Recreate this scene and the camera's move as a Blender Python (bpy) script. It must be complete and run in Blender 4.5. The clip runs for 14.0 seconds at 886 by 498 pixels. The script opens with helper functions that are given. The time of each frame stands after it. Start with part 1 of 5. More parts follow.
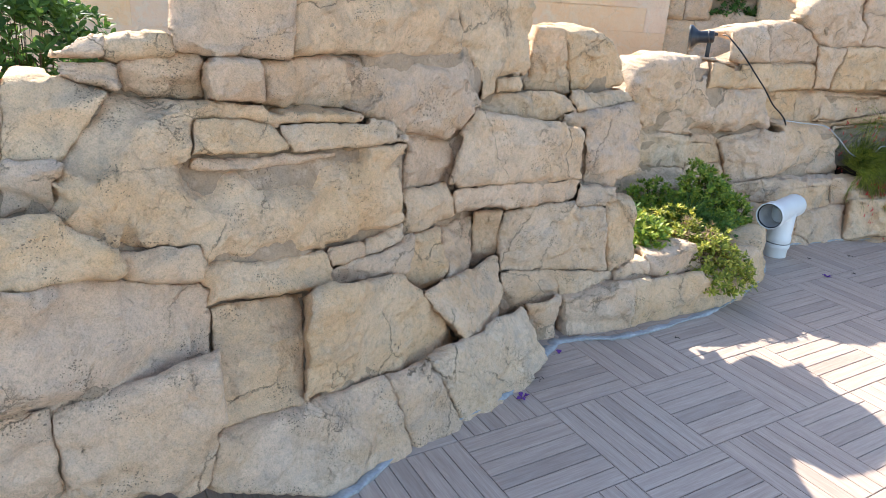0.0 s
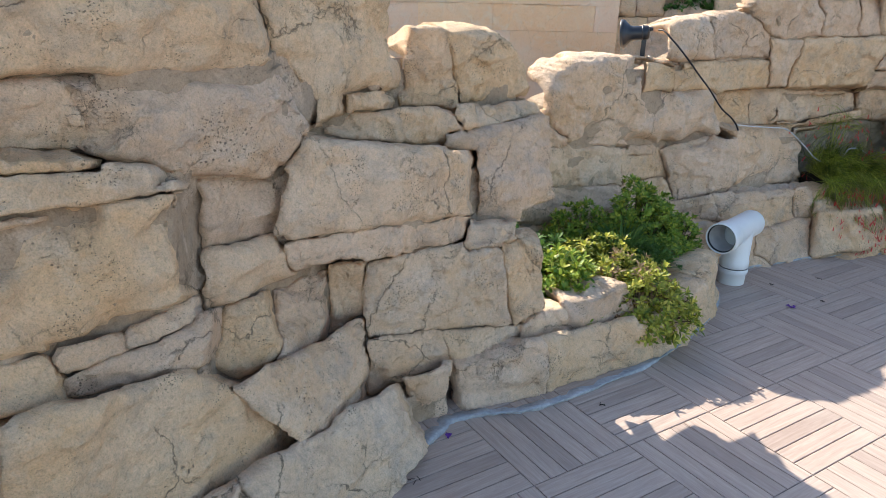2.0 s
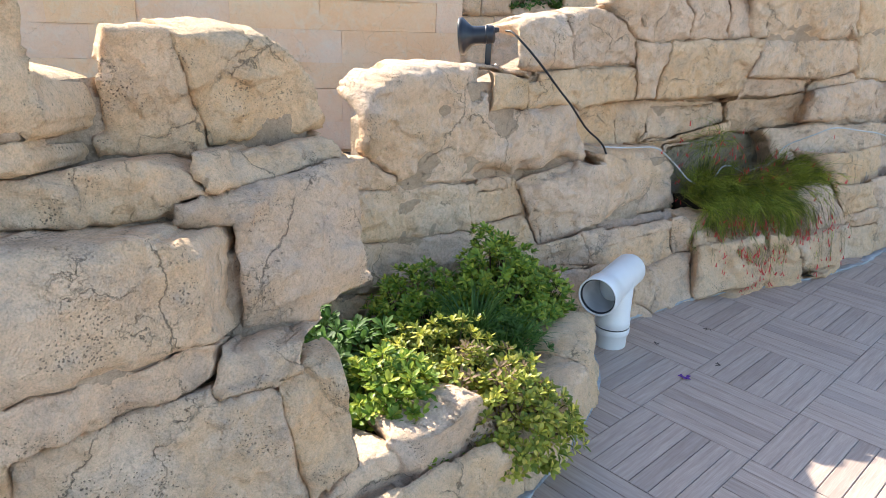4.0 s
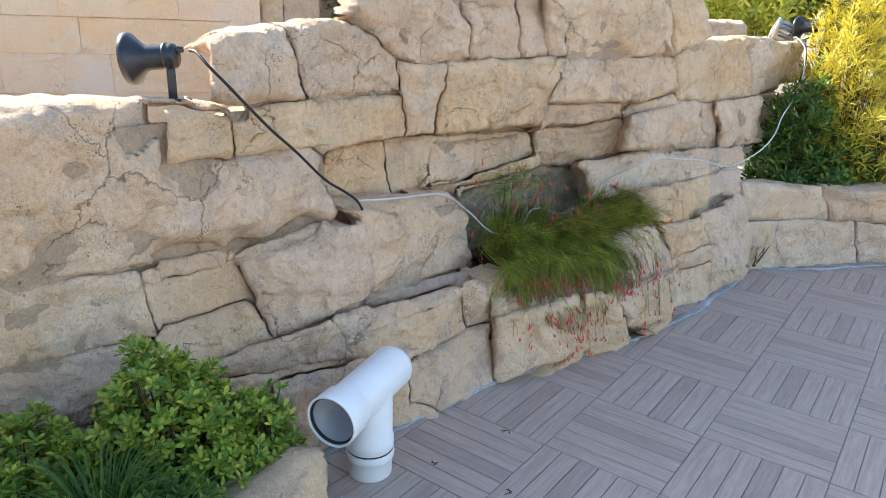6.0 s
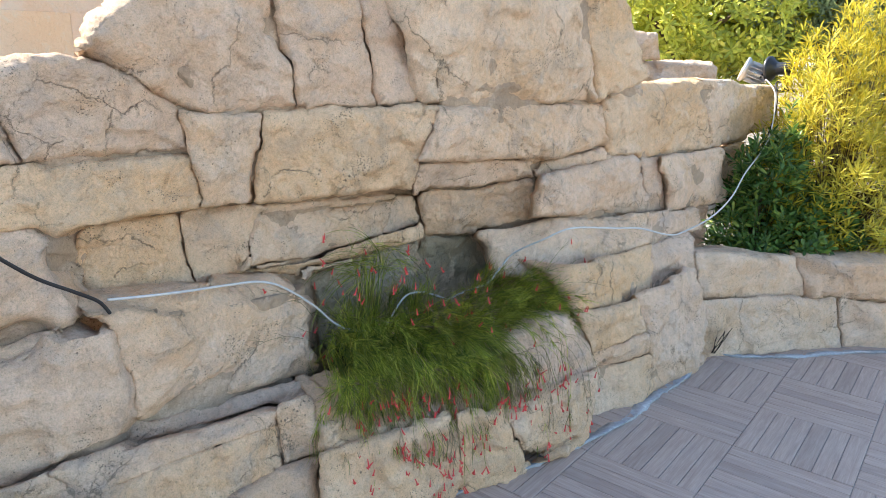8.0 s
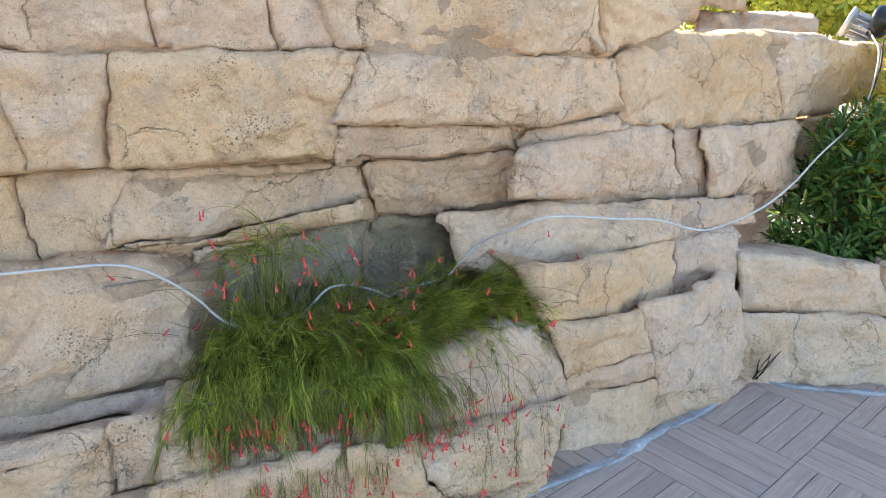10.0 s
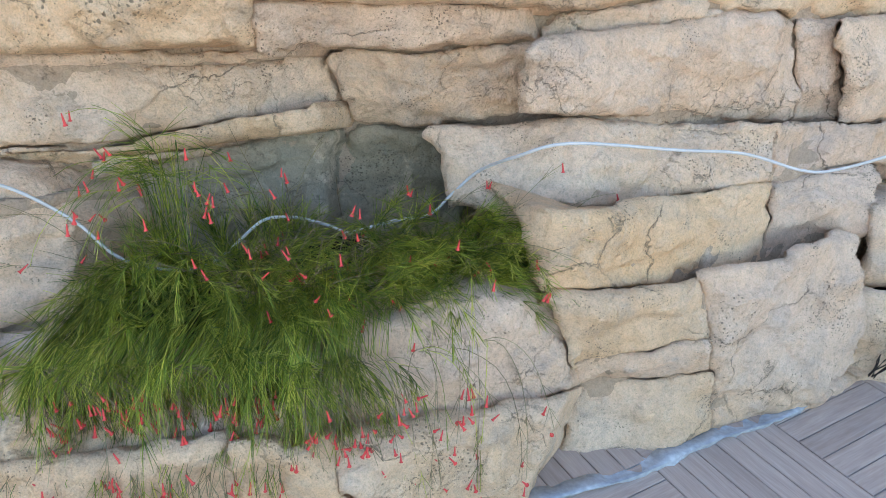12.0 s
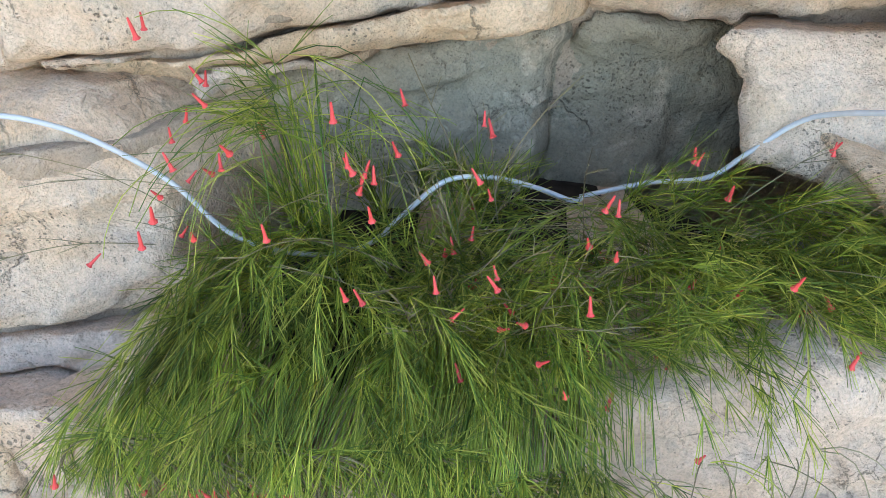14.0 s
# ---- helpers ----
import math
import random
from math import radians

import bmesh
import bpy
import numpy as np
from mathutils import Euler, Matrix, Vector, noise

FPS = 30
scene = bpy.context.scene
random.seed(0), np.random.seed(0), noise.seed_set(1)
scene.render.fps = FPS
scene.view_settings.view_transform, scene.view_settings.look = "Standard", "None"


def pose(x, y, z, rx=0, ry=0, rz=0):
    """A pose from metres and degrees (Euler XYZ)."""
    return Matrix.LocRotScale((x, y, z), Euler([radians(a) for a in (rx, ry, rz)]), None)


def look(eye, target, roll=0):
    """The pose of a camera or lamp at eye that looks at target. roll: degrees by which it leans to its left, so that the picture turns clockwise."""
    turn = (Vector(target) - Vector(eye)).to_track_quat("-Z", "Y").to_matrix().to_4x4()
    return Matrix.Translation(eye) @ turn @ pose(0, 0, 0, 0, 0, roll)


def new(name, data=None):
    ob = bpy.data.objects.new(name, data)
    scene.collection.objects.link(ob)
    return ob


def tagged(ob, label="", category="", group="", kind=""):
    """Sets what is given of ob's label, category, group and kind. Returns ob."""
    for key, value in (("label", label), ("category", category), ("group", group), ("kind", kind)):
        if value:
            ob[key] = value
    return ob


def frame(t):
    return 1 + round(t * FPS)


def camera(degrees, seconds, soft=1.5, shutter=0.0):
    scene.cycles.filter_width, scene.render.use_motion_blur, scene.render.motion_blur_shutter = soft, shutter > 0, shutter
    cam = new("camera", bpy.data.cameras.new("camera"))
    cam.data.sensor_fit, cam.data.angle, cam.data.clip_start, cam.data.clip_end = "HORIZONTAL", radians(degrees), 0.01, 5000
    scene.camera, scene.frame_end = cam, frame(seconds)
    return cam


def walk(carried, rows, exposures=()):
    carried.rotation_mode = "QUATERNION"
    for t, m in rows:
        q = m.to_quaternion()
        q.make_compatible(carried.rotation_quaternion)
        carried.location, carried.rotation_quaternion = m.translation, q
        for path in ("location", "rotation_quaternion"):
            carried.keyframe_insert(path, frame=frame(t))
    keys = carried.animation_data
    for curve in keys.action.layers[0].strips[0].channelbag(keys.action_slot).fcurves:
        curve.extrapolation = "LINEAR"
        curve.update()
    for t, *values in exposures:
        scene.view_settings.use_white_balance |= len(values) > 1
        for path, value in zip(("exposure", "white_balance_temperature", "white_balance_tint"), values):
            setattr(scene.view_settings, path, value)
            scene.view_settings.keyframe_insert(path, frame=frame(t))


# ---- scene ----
cam = camera(65.8, 14.0, soft=0.9)
PATH = [
    (0, (0.0, 0.0, 1.703), (0.0, 1.865, 0.981), 3.7),
    (0.5, (0.078, 0.159, 1.686), (0.095, 2.029, 0.977), 2.9),
    (1, (0.158, 0.397, 1.683), (0.301, 2.257, 0.963), 1.9),
    (1.5, (0.359, 0.579, 1.663), (0.517, 2.439, 0.945), 1.4),
    (2, (0.544, 0.755, 1.656), (0.572, 2.629, 0.958), 1.4),
    (2.2, (0.555, 0.885, 1.643), (0.59, 2.761, 0.95), 1.5),
    (4.3, (1.015, 1.978, 1.605), (1.487, 3.797, 0.92), 1.6),
    (4.5, (1.113, 2.042, 1.588), (1.609, 3.859, 0.914), 1.3),
    (5, (1.402, 2.206, 1.6), (1.901, 4.033, 0.959), 3.7),
    (5.5, (1.58, 2.439, 1.59), (2.205, 4.227, 0.948), 4.0),
    (6, (1.826, 2.613, 1.587), (2.544, 4.373, 0.966), 1.8),
    (6.5, (2.136, 2.706, 1.592), (2.786, 4.507, 1.014), 3.3),
    (7, (2.303, 2.904, 1.576), (2.979, 4.709, 1.044), 3.1),
    (7.5, (2.516, 3.051, 1.605), (3.254, 4.838, 1.095), 2.1),
    (7.7, (2.624, 3.079, 1.601), (3.351, 4.871, 1.094), 1.9),
    (9.8, (3.509, 3.49, 1.542), (3.893, 5.357, 0.936), 3.1),
    (10, (3.579, 3.527, 1.547), (3.96, 5.387, 0.917), 2.7),
    (10.5, (3.764, 3.733, 1.548), (4.177, 5.552, 0.826), 2.2),
    (11, (3.98, 3.863, 1.53), (4.326, 5.692, 0.797), 1.0),
    (11.5, (4.157, 4.017, 1.517), (4.355, 5.842, 0.723), 3.6),
    (12, (4.146, 4.137, 1.466), (4.129, 5.899, 0.521), 2.4),
    (12.5, (3.959, 4.338, 1.442), (3.828, 6.022, 0.372), 1.2),
    (13, (3.906, 4.525, 1.422), (3.649, 6.107, 0.225), -1.0),
    (13.5, (3.921, 4.734, 1.391), (3.496, 6.231, 0.135), -1.2),
    (14, (3.849, 4.876, 1.354), (3.515, 6.305, -0.005), -0.7),
]
EXPOSURES = [(0.0, 1.55), (1.0, 1.40), (2.1, 1.15), (4.4, 1.58), (7.6, 1.7), (10.0, 1.93), (12.0, 2.15), (13.0, 2.45), (14.0, 2.65)]
walk(cam, [(t, look(eye, target, roll)) for t, eye, target, roll in PATH], EXPOSURES)

# ---- light ----
SUN_TRAVEL = Vector((0.465, -0.650, -0.602))
world = bpy.data.worlds.new("world")
scene.world = world
world.use_nodes = True
wn = world.node_tree
sky = wn.nodes.new("ShaderNodeTexSky")
sky.sky_type = "NISHITA"
sky.sun_disc = False
sky.sun_elevation = radians(37.0)
sky.sun_rotation = math.atan2(-SUN_TRAVEL.x, -SUN_TRAVEL.y)
wn.links.new(sky.outputs[0], wn.nodes["Background"].inputs[0])
wn.nodes["Background"].inputs[1].default_value = 0.15
sun = new("sun", bpy.data.lights.new("sun", "SUN"))
sun.data.energy = 4.8
sun.data.angle = radians(0.5)
sun.data.color = (1.0, 0.93, 0.82)
sun.matrix_world = look((0, 0, 10), Vector((0, 0, 10)) + SUN_TRAVEL)


# ---- materials ----
def material(name, rough=0.8, spec=0.3):
    m = bpy.data.materials.new(name)
    m.use_nodes = True
    b = m.node_tree.nodes["Principled BSDF"]
    b.inputs["Roughness"].default_value = rough
    b.inputs["Specular IOR Level"].default_value = spec
    return m, m.node_tree, b


def node(t, kind, **sets):
    n = t.nodes.new(kind)
    for key, value in sets.items():
        n.inputs[key].default_value = value
    return n


def ramp(t, src, stops):
    n = t.nodes.new("ShaderNodeValToRGB")
    while len(n.color_ramp.elements) < len(stops):
        n.color_ramp.elements.new(0.5)
    for e, (p, c) in zip(n.color_ramp.elements, stops):
        e.position = p
        e.color = (*c, 1) if len(c) == 3 else c
    t.links.new(src, n.inputs[0])
    return n.outputs[0]


def mix(t, fac, a, b, blend="MIX"):
    n = t.nodes.new("ShaderNodeMix")
    n.data_type, n.blend_type = "RGBA", blend
    for sock, v in ((n.inputs[0], fac), (n.inputs[6], a), (n.inputs[7], b)):
        if isinstance(v, bpy.types.NodeSocket):
            t.links.new(v, sock)
        elif isinstance(v, (int, float)):
            sock.default_value = v
        else:
            sock.default_value = (*v, 1)
    return n.outputs[2]


def noise_out(t, co, scale, detail=4.0, rough=0.55, distort=0.0):
    n = node(t, "ShaderNodeTexNoise", Scale=scale, Detail=detail, Roughness=rough, Distortion=distort)
    t.links.new(co, n.inputs["Vector"])
    return n.outputs["Fac"]


def bump(t, b, height, strength, distance, before=None):
    n = node(t, "ShaderNodeBump", Strength=strength, Distance=distance)
    t.links.new(height, n.inputs["Height"])
    if before is not None:
        t.links.new(before, n.inputs["Normal"])
    t.links.new(n.outputs[0], b.inputs["Normal"])
    return n.outputs[0]


G = lambda v: (v, v, v)


def rock_material(name, pale, warm, grey, pits=1.0, cracks=1.0, relief=1.0, grain=1.0):
    m, t, b = material(name, 0.92, 0.15)
    geo = t.nodes.new("ShaderNodeNewGeometry").outputs["Position"]
    info = t.nodes.new("ShaderNodeObjectInfo").outputs["Random"]
    big = noise_out(t, geo, 2.3, 5, 0.6)
    mid = noise_out(t, geo, 8.0, 7, 0.65, 0.4)
    fine = noise_out(t, geo, 55.0, 6, 0.72)
    grit = noise_out(t, geo, 210.0, 3, 0.7)
    col = mix(t, ramp(t, big, [(0.36, G(0)), (0.62, G(1))]), pale, warm)
    col = mix(t, ramp(t, mid, [(0.50, G(0)), (0.72, G(0.9))]), col, grey)
    wash = ramp(t, noise_out(t, geo, 1.1, 6, 0.7, 0.8), [(0.50, G(0.0)), (0.68, G(0.30))])
    col = mix(t, wash, col, tuple(0.6 * p + 0.4 * sum(pale) / 3 for p in pale))
    spall = ramp(t, noise_out(t, geo, 3.3, 9, 0.62, 0.9), [(0.56, G(0.0)), (0.60, G(0.30 * pits))])
    col = mix(t, spall, col, tuple(0.80 * w for w in warm))
    chalk = ramp(t, noise_out(t, geo, 4.6, 9, 0.68, 0.5), [(0.55, G(0.0)), (0.63, G(0.5 * pits))])
    col = mix(t, chalk, col, (0.82, 0.65, 0.50))
    own = ramp(t, info, [(0.0, (0.90, 0.88, 0.86)), (0.35, (1.0, 0.98, 0.95)), (0.7, (1.0, 0.95, 0.82)), (1.0, (0.98, 1.0, 1.0))])
    col = mix(t, 1.0, col, own, "MULTIPLY")
    col = mix(t, 1.0, col, ramp(t, fine, [(0.28, G(1 - 0.34 * grain)), (0.43, G(1 - 0.05 * grain)), (0.55, G(1.0)), (0.75, G(1 + 0.10 * grain))]), "MULTIPLY")
    col = mix(t, 1.0, col, ramp(t, grit, [(0.3, G(1 - 0.20 * grain)), (0.5, G(1.0)), (0.72, G(1 + 0.12 * grain))]), "MULTIPLY")
    # small dark pits, more of them in some places than in others
    warp = node(t, "ShaderNodeTexNoise", Scale=6.0, Detail=6.0, Roughness=0.65)
    t.links.new(geo, warp.inputs["Vector"])
    rag = node(t, "ShaderNodeTexNoise", Scale=70.0, Detail=3.0)
    t.links.new(geo, rag.inputs["Vector"])
    bent = t.nodes.new("ShaderNodeVectorMath")
    bent.operation = "MULTIPLY_ADD"
    t.links.new(rag.outputs["Color"], bent.inputs[0])
    bent.inputs[1].default_value = (0.012, 0.012, 0.012)
    t.links.new(geo, bent.inputs[2])
    holes = None
    for size, lo, hi, most in ((110.0, 0.46, 0.66, 0.34), (58.0, 0.52, 0.70, 0.27), (26.0, 0.58, 0.74, 0.20)):
        vor = node(t, "ShaderNodeTexVoronoi", Scale=size, Randomness=1.0)
        t.links.new(bent.outputs[0], vor.inputs["Vector"])
        where = ramp(t, noise_out(t, geo, 7.0 if size > 80 else 4.6 if size > 30 else 3.4, 3), [(lo, G(0.0)), (hi, G(most))])
        gap = t.nodes.new("ShaderNodeMath")
        gap.operation = "SUBTRACT"
        t.links.new(where, gap.inputs[0])
        t.links.new(vor.outputs["Distance"], gap.inputs[1])
        one = ramp(t, gap.outputs[0], [(0.0, G(0.0)), (0.10, G(0.62 * pits))])
        holes = one if holes is None else mix(t, 1.0, holes, one, "LIGHTEN")
    col = mix(t, holes, col, (0.12, 0.095, 0.07))
    # thin wandering cracks, long ones and short worm-like ones
    add = t.nodes.new("ShaderNodeVectorMath")
    add.operation = "MULTIPLY_ADD"
    t.links.new(warp.outputs["Color"], add.inputs[0])
    add.inputs[1].default_value = (0.16, 0.16, 0.16)
    t.links.new(geo, add.inputs[2])
    crack = None
    for size, wide, lo in ((2.2, 0.006, 0.48), (6.0, 0.010, 0.57), (14.0, 0.014, 0.60)):
        cr = node(t, "ShaderNodeTexVoronoi", Scale=size, Randomness=1.0)
        cr.feature = "DISTANCE_TO_EDGE"
        t.links.new(add.outputs[0], cr.inputs["Vector"])
        line = ramp(t, cr.outputs["Distance"], [(0.0, G(1.0)), (wide, G(0.0))])
        some = ramp(t, noise_out(t, geo, 2.7 if size < 5 else 4.1, 2), [(lo, G(0.0)), (lo + 0.09, G(0.7 * cracks))])
        one = mix(t, 1.0, line, some, "MULTIPLY")
        crack = one if crack is None else mix(t, 1.0, crack, one, "LIGHTEN")
    col = mix(t, crack, col, (0.17, 0.135, 0.10))
    t.links.new(col, b.inputs["Base Color"])
    n1 = bump(t, b, mid, 1.0 * relief, 0.045)
    n1 = bump(t, b, noise_out(t, geo, 22.0, 6, 0.64), 0.85 * relief, 0.020, n1)
    n2 = bump(t, b, fine, 0.8 * relief, 0.008, n1)
    n2 = bump(t, b, grit, 0.5 * relief, 0.003, n2)
    last = node(t, "ShaderNodeBump", Strength=0.9, Distance=0.010)
    last.invert = True
    t.links.new(mix(t, 1.0, crack, holes, "LIGHTEN"), last.inputs["Height"])
    t.links.new(n2, last.inputs["Normal"])
    t.links.new(last.outputs[0], b.inputs["Normal"])
    return m


ROCK = rock_material("sandy_rock_plaster", (0.83, 0.63, 0.465), (0.76, 0.525, 0.335), (0.56, 0.445, 0.355))
JOINT = rock_material("rock_joint_mortar", (0.55, 0.42, 0.30), (0.50, 0.36, 0.24), (0.42, 0.34, 0.26))
# rock colour darkened: the shade of the deep niche is put into it
NICHE_SHADE = rock_material("shaded_niche_rock", (0.40, 0.355, 0.28), (0.37, 0.31, 0.23), (0.27, 0.255, 0.21))
BUILD = rock_material("peach_wall_paint", (0.90, 0.655, 0.475), (0.90, 0.59, 0.38), (0.86, 0.69, 0.54), 0.15, 0.35, 0.6, 0.25)


def plain(name, colour, rough=0.5, spec=0.4, grain=30.0, amount=0.12, relief=0.1, metal=0.0):
    m, t, b = material(name, rough, spec)
    co = t.nodes.new("ShaderNodeTexCoord").outputs["Object"]
    f = noise_out(t, co, grain, 4)
    g = noise_out(t, co, grain * 0.15, 3)
    col = mix(t, ramp(t, f, [(0.3, G(1 - amount)), (0.7, G(1.0))]), (0, 0, 0), colour)
    col = mix(t, 1.0, col, ramp(t, g, [(0.3, G(1 - amount)), (0.7, G(1.0))]), "MULTIPLY")
    t.links.new(col, b.inputs["Base Color"])
    b.inputs["Metallic"].default_value = metal
    bump(t, b, f, relief, 0.002)
    return m


def leaf_material(name, dark, light, rough=0.45, yellow=None, patch=(0.75, 1.1)):
    m, t, b = material(name, rough, 0.35)
    geo = t.nodes.new("ShaderNodeNewGeometry")
    rnd = geo.outputs["Random Per Island"]
    stops = [(0.0, dark), (0.75, light), (1.0, yellow or light)]
    col = ramp(t, rnd, stops)
    col = mix(t, 1.0, col, ramp(t, noise_out(t, geo.outputs["Position"], 9.0), [(0.3, G(patch[0])), (0.7, G(patch[1]))]), "MULTIPLY")
    t.links.new(col, b.inputs["Base Color"])
    tr = t.nodes.new("ShaderNodeBsdfTranslucent")
    t.links.new(col, tr.inputs[0])
    ms = t.nodes.new("ShaderNodeMixShader")
    ms.inputs[0].default_value = 0.35
    t.links.new(b.outputs[0], ms.inputs[1])
    t.links.new(tr.outputs[0], ms.inputs[2])
    t.links.new(ms.outputs[0], t.nodes["Material Output"].inputs[0])
    return m


def tile_material():
    m, t, b = material("wood_look_porcelain", 0.5, 0.35)
    co = t.nodes.new("ShaderNodeTexCoord").outputs["Object"]
    geo = t.nodes.new("ShaderNodeNewGeometry")
    info = t.nodes.new("ShaderNodeObjectInfo").outputs["Random"]
    sep = t.nodes.new("ShaderNodeCombineXYZ")
    t.links.new(geo.outputs["Random Per Island"], sep.inputs[0])
    t.links.new(info, sep.inputs[1])
    off = t.nodes.new("ShaderNodeVectorMath")
    off.operation = "MULTIPLY_ADD"
    t.links.new(sep.outputs[0], off.inputs[0])
    off.inputs[1].default_value = (9, 7, 0)
    t.links.new(co, off.inputs[2])
    st = t.nodes.new("ShaderNodeVectorMath")
    st.operation = "MULTIPLY"
    t.links.new(off.outputs[0], st.inputs[0])
    st.inputs[1].default_value = (1.0, 14.0, 1.0)
    grain = noise_out(t, st.outputs[0], 4.0, 6, 0.65, 0.6)
    streak = noise_out(t, st.outputs[0], 14.0, 4, 0.6)
    col = ramp(t, grain, [(0.25, (0.335, 0.25, 0.205)), (0.5, (0.43, 0.335, 0.277)), (0.75, (0.515, 0.42, 0.352))])
    col = mix(t, 1.0, col, ramp(t, streak, [(0.3, G(0.86)), (0.7, G(1.05))]), "MULTIPLY")
    col = mix(t, 1.0, col, ramp(t, geo.outputs["Random Per Island"], [(0.0, (0.86, 0.84, 0.84)), (1.0, (1.06, 1.04, 1.03))]), "MULTIPLY")
    dust = ramp(t, noise_out(t, geo.outputs["Position"], 1.7, 5), [(0.45, G(0.0)), (0.75, G(0.22))])
    col = mix(t, dust, col, (0.46, 0.42, 0.38))
    t.links.new(col, b.inputs["Base Color"])
    bump(t, b, streak, 0.25, 0.002)
    return m


TILE = tile_material()
GROUT = plain("pale_floor_grout", (0.40, 0.37, 0.35), 0.9, 0.2, 40, 0.2)
EARTH = plain("dark_garden_soil", (0.07, 0.05, 0.035), 0.95, 0.1, 25, 0.5, 0.8)
FLOORFAR = plain("sandy_ground", (0.34, 0.29, 0.23), 0.95, 0.1, 3, 0.3, 0.5)
CEMENT = plain("white_cement_seam", (0.54, 0.56, 0.58), 0.9, 0.2, 60, 0.3, 0.6)
PVC = plain("white_pvc", (0.80, 0.81, 0.80), 0.32, 0.5, 12, 0.06, 0.03)
RUBBER = plain("black_rubber", (0.03, 0.03, 0.032), 0.6, 0.3, 40, 0.2)
# the white pipe's inside, greyed in colour for the shade within
PIPE_IN = plain("shaded_pipe_inside", (0.58, 0.58, 0.58), 0.5, 0.4, 15, 0.2)
BLACK = plain("black_plastic", (0.018, 0.022, 0.03), 0.38, 0.5, 30, 0.2)
GLASSY = plain("dark_lamp_glass", (0.02, 0.02, 0.025), 0.08, 0.6, 5, 0.1, 0.0)
WIRE_B = plain("black_cable", (0.02, 0.017, 0.017), 0.5, 0.4, 50, 0.2)
WIRE_W = plain("white_cable", (0.62, 0.61, 0.58), 0.5, 0.4, 50, 0.15)
FINS = plain("pale_grey_metal", (0.55, 0.56, 0.57), 0.35, 0.5, 20, 0.15, 0.05, 0.6)


# ---- building helpers ----
def part(name, bm, mat, parent=None, label="", smooth=True):
    me = bpy.data.meshes.new(name)
    bm.normal_update()
    bm.to_mesh(me)
    bm.free()
    me.materials.append(mat)
    if smooth:
        me.polygons.foreach_set("use_smooth", [True] * len(me.polygons))
    ob = new(name, me)
    if parent is not None:
        ob.parent = parent
    if label:
        ob["label"] = label
    return ob


def raw(name, verts, faces, mat, parent=None, smooth=True):
    me = bpy.data.meshes.new(name)
    me.from_pydata(verts, [], faces)
    me.materials.append(mat)
    if smooth:
        me.polygons.foreach_set("use_smooth", [True] * len(me.polygons))
    me.update()
    ob = new(name, me)
    if parent is not None:
        ob.parent = parent
    return ob


def n3(p, f, seed=0.0):
    return noise.noise(Vector((p[0] * f + seed, p[1] * f - seed, p[2] * f + 2 * seed)))


def curve_points(ctrl, per=10):
    c = [Vector(p) for p in ctrl]
    out = []
    for i in range(len(c) - 1):
        p0, p1, p2, p3 = c[max(i - 1, 0)], c[i], c[i + 1], c[min(i + 2, len(c) - 1)]
        for k in range(per):
            u = k / per
            out.append(0.5 * (2 * p1 + (p2 - p0) * u + (2 * p0 - 5 * p1 + 4 * p2 - p3) * u * u + (3 * p1 - p0 - 3 * p2 + p3) * u ** 3))
    out.append(c[-1])
    return out


def tube_bm(bm, pts, radius, sides=8, cap=True):
    rings = []
    up = Vector((0, 0, 1))
    for i, p in enumerate(pts):
        d = (pts[min(i + 1, len(pts) - 1)] - pts[max(i - 1, 0)]).normalized()
        a = d.cross(up if abs(d.z) < 0.95 else Vector((1, 0, 0))).normalized()
        b2 = a.cross(d)
        r = radius(i / (len(pts) - 1)) if callable(radius) else radius
        rings.append([bm.verts.new(p + r * (math.cos(6.2832 * k / sides) * a + math.sin(6.2832 * k / sides) * b2)) for k in range(sides)])
    for r0, r1 in zip(rings, rings[1:]):
        for k in range(sides):
            bm.faces.new((r0[k], r0[(k + 1) % sides], r1[(k + 1) % sides], r1[k]))
    if cap:
        bm.faces.new(rings[0][::-1])
        bm.faces.new(rings[-1])


def lathe(profile, m, sides=40, bm=None):
    """A turned body round its own z axis, from (radius, height) pairs, laid at the pose m."""
    bm = bm or bmesh.new()
    rings = [[bm.verts.new(m @ Vector((r * math.cos(6.2832 * k / sides), r * math.sin(6.2832 * k / sides), z))) for k in range(sides)] for r, z in profile]
    for r0, r1 in zip(rings, rings[1:]):
        for k in range(sides):
            bm.faces.new((r0[k], r0[(k + 1) % sides], r1[(k + 1) % sides], r1[k]))
    return bm


def box_bm(bm, size, m, bevel=0.0):
    vs = [bm.verts.new(m @ Vector((x * size[0] / 2, y * size[1] / 2, z * size[2] / 2))) for x in (-1, 1) for y in (-1, 1) for z in (-1, 1)]
    fs = [(0, 1, 3, 2), (4, 6, 7, 5), (0, 4, 5, 1), (2, 3, 7, 6), (0, 2, 6, 4), (1, 5, 7, 3)]
    made = [bm.faces.new([vs[i] for i in f]) for f in fs]
    if bevel:
        es = {e for f in made for e in f.edges}
        bmesh.ops.bevel(bm, geom=list(es), offset=bevel, segments=2, affect="EDGES", profile=0.6)


# ---- the ground ----
bm = bmesh.new()
bmesh.ops.create_grid(bm, x_segments=8, y_segments=8, size=400)
ground = part("ground", bm, FLOORFAR)
ground.location = (0, 0, -0.06)
tagged(ground, "dry sandy open ground round the terrace", "ground", kind="structure")

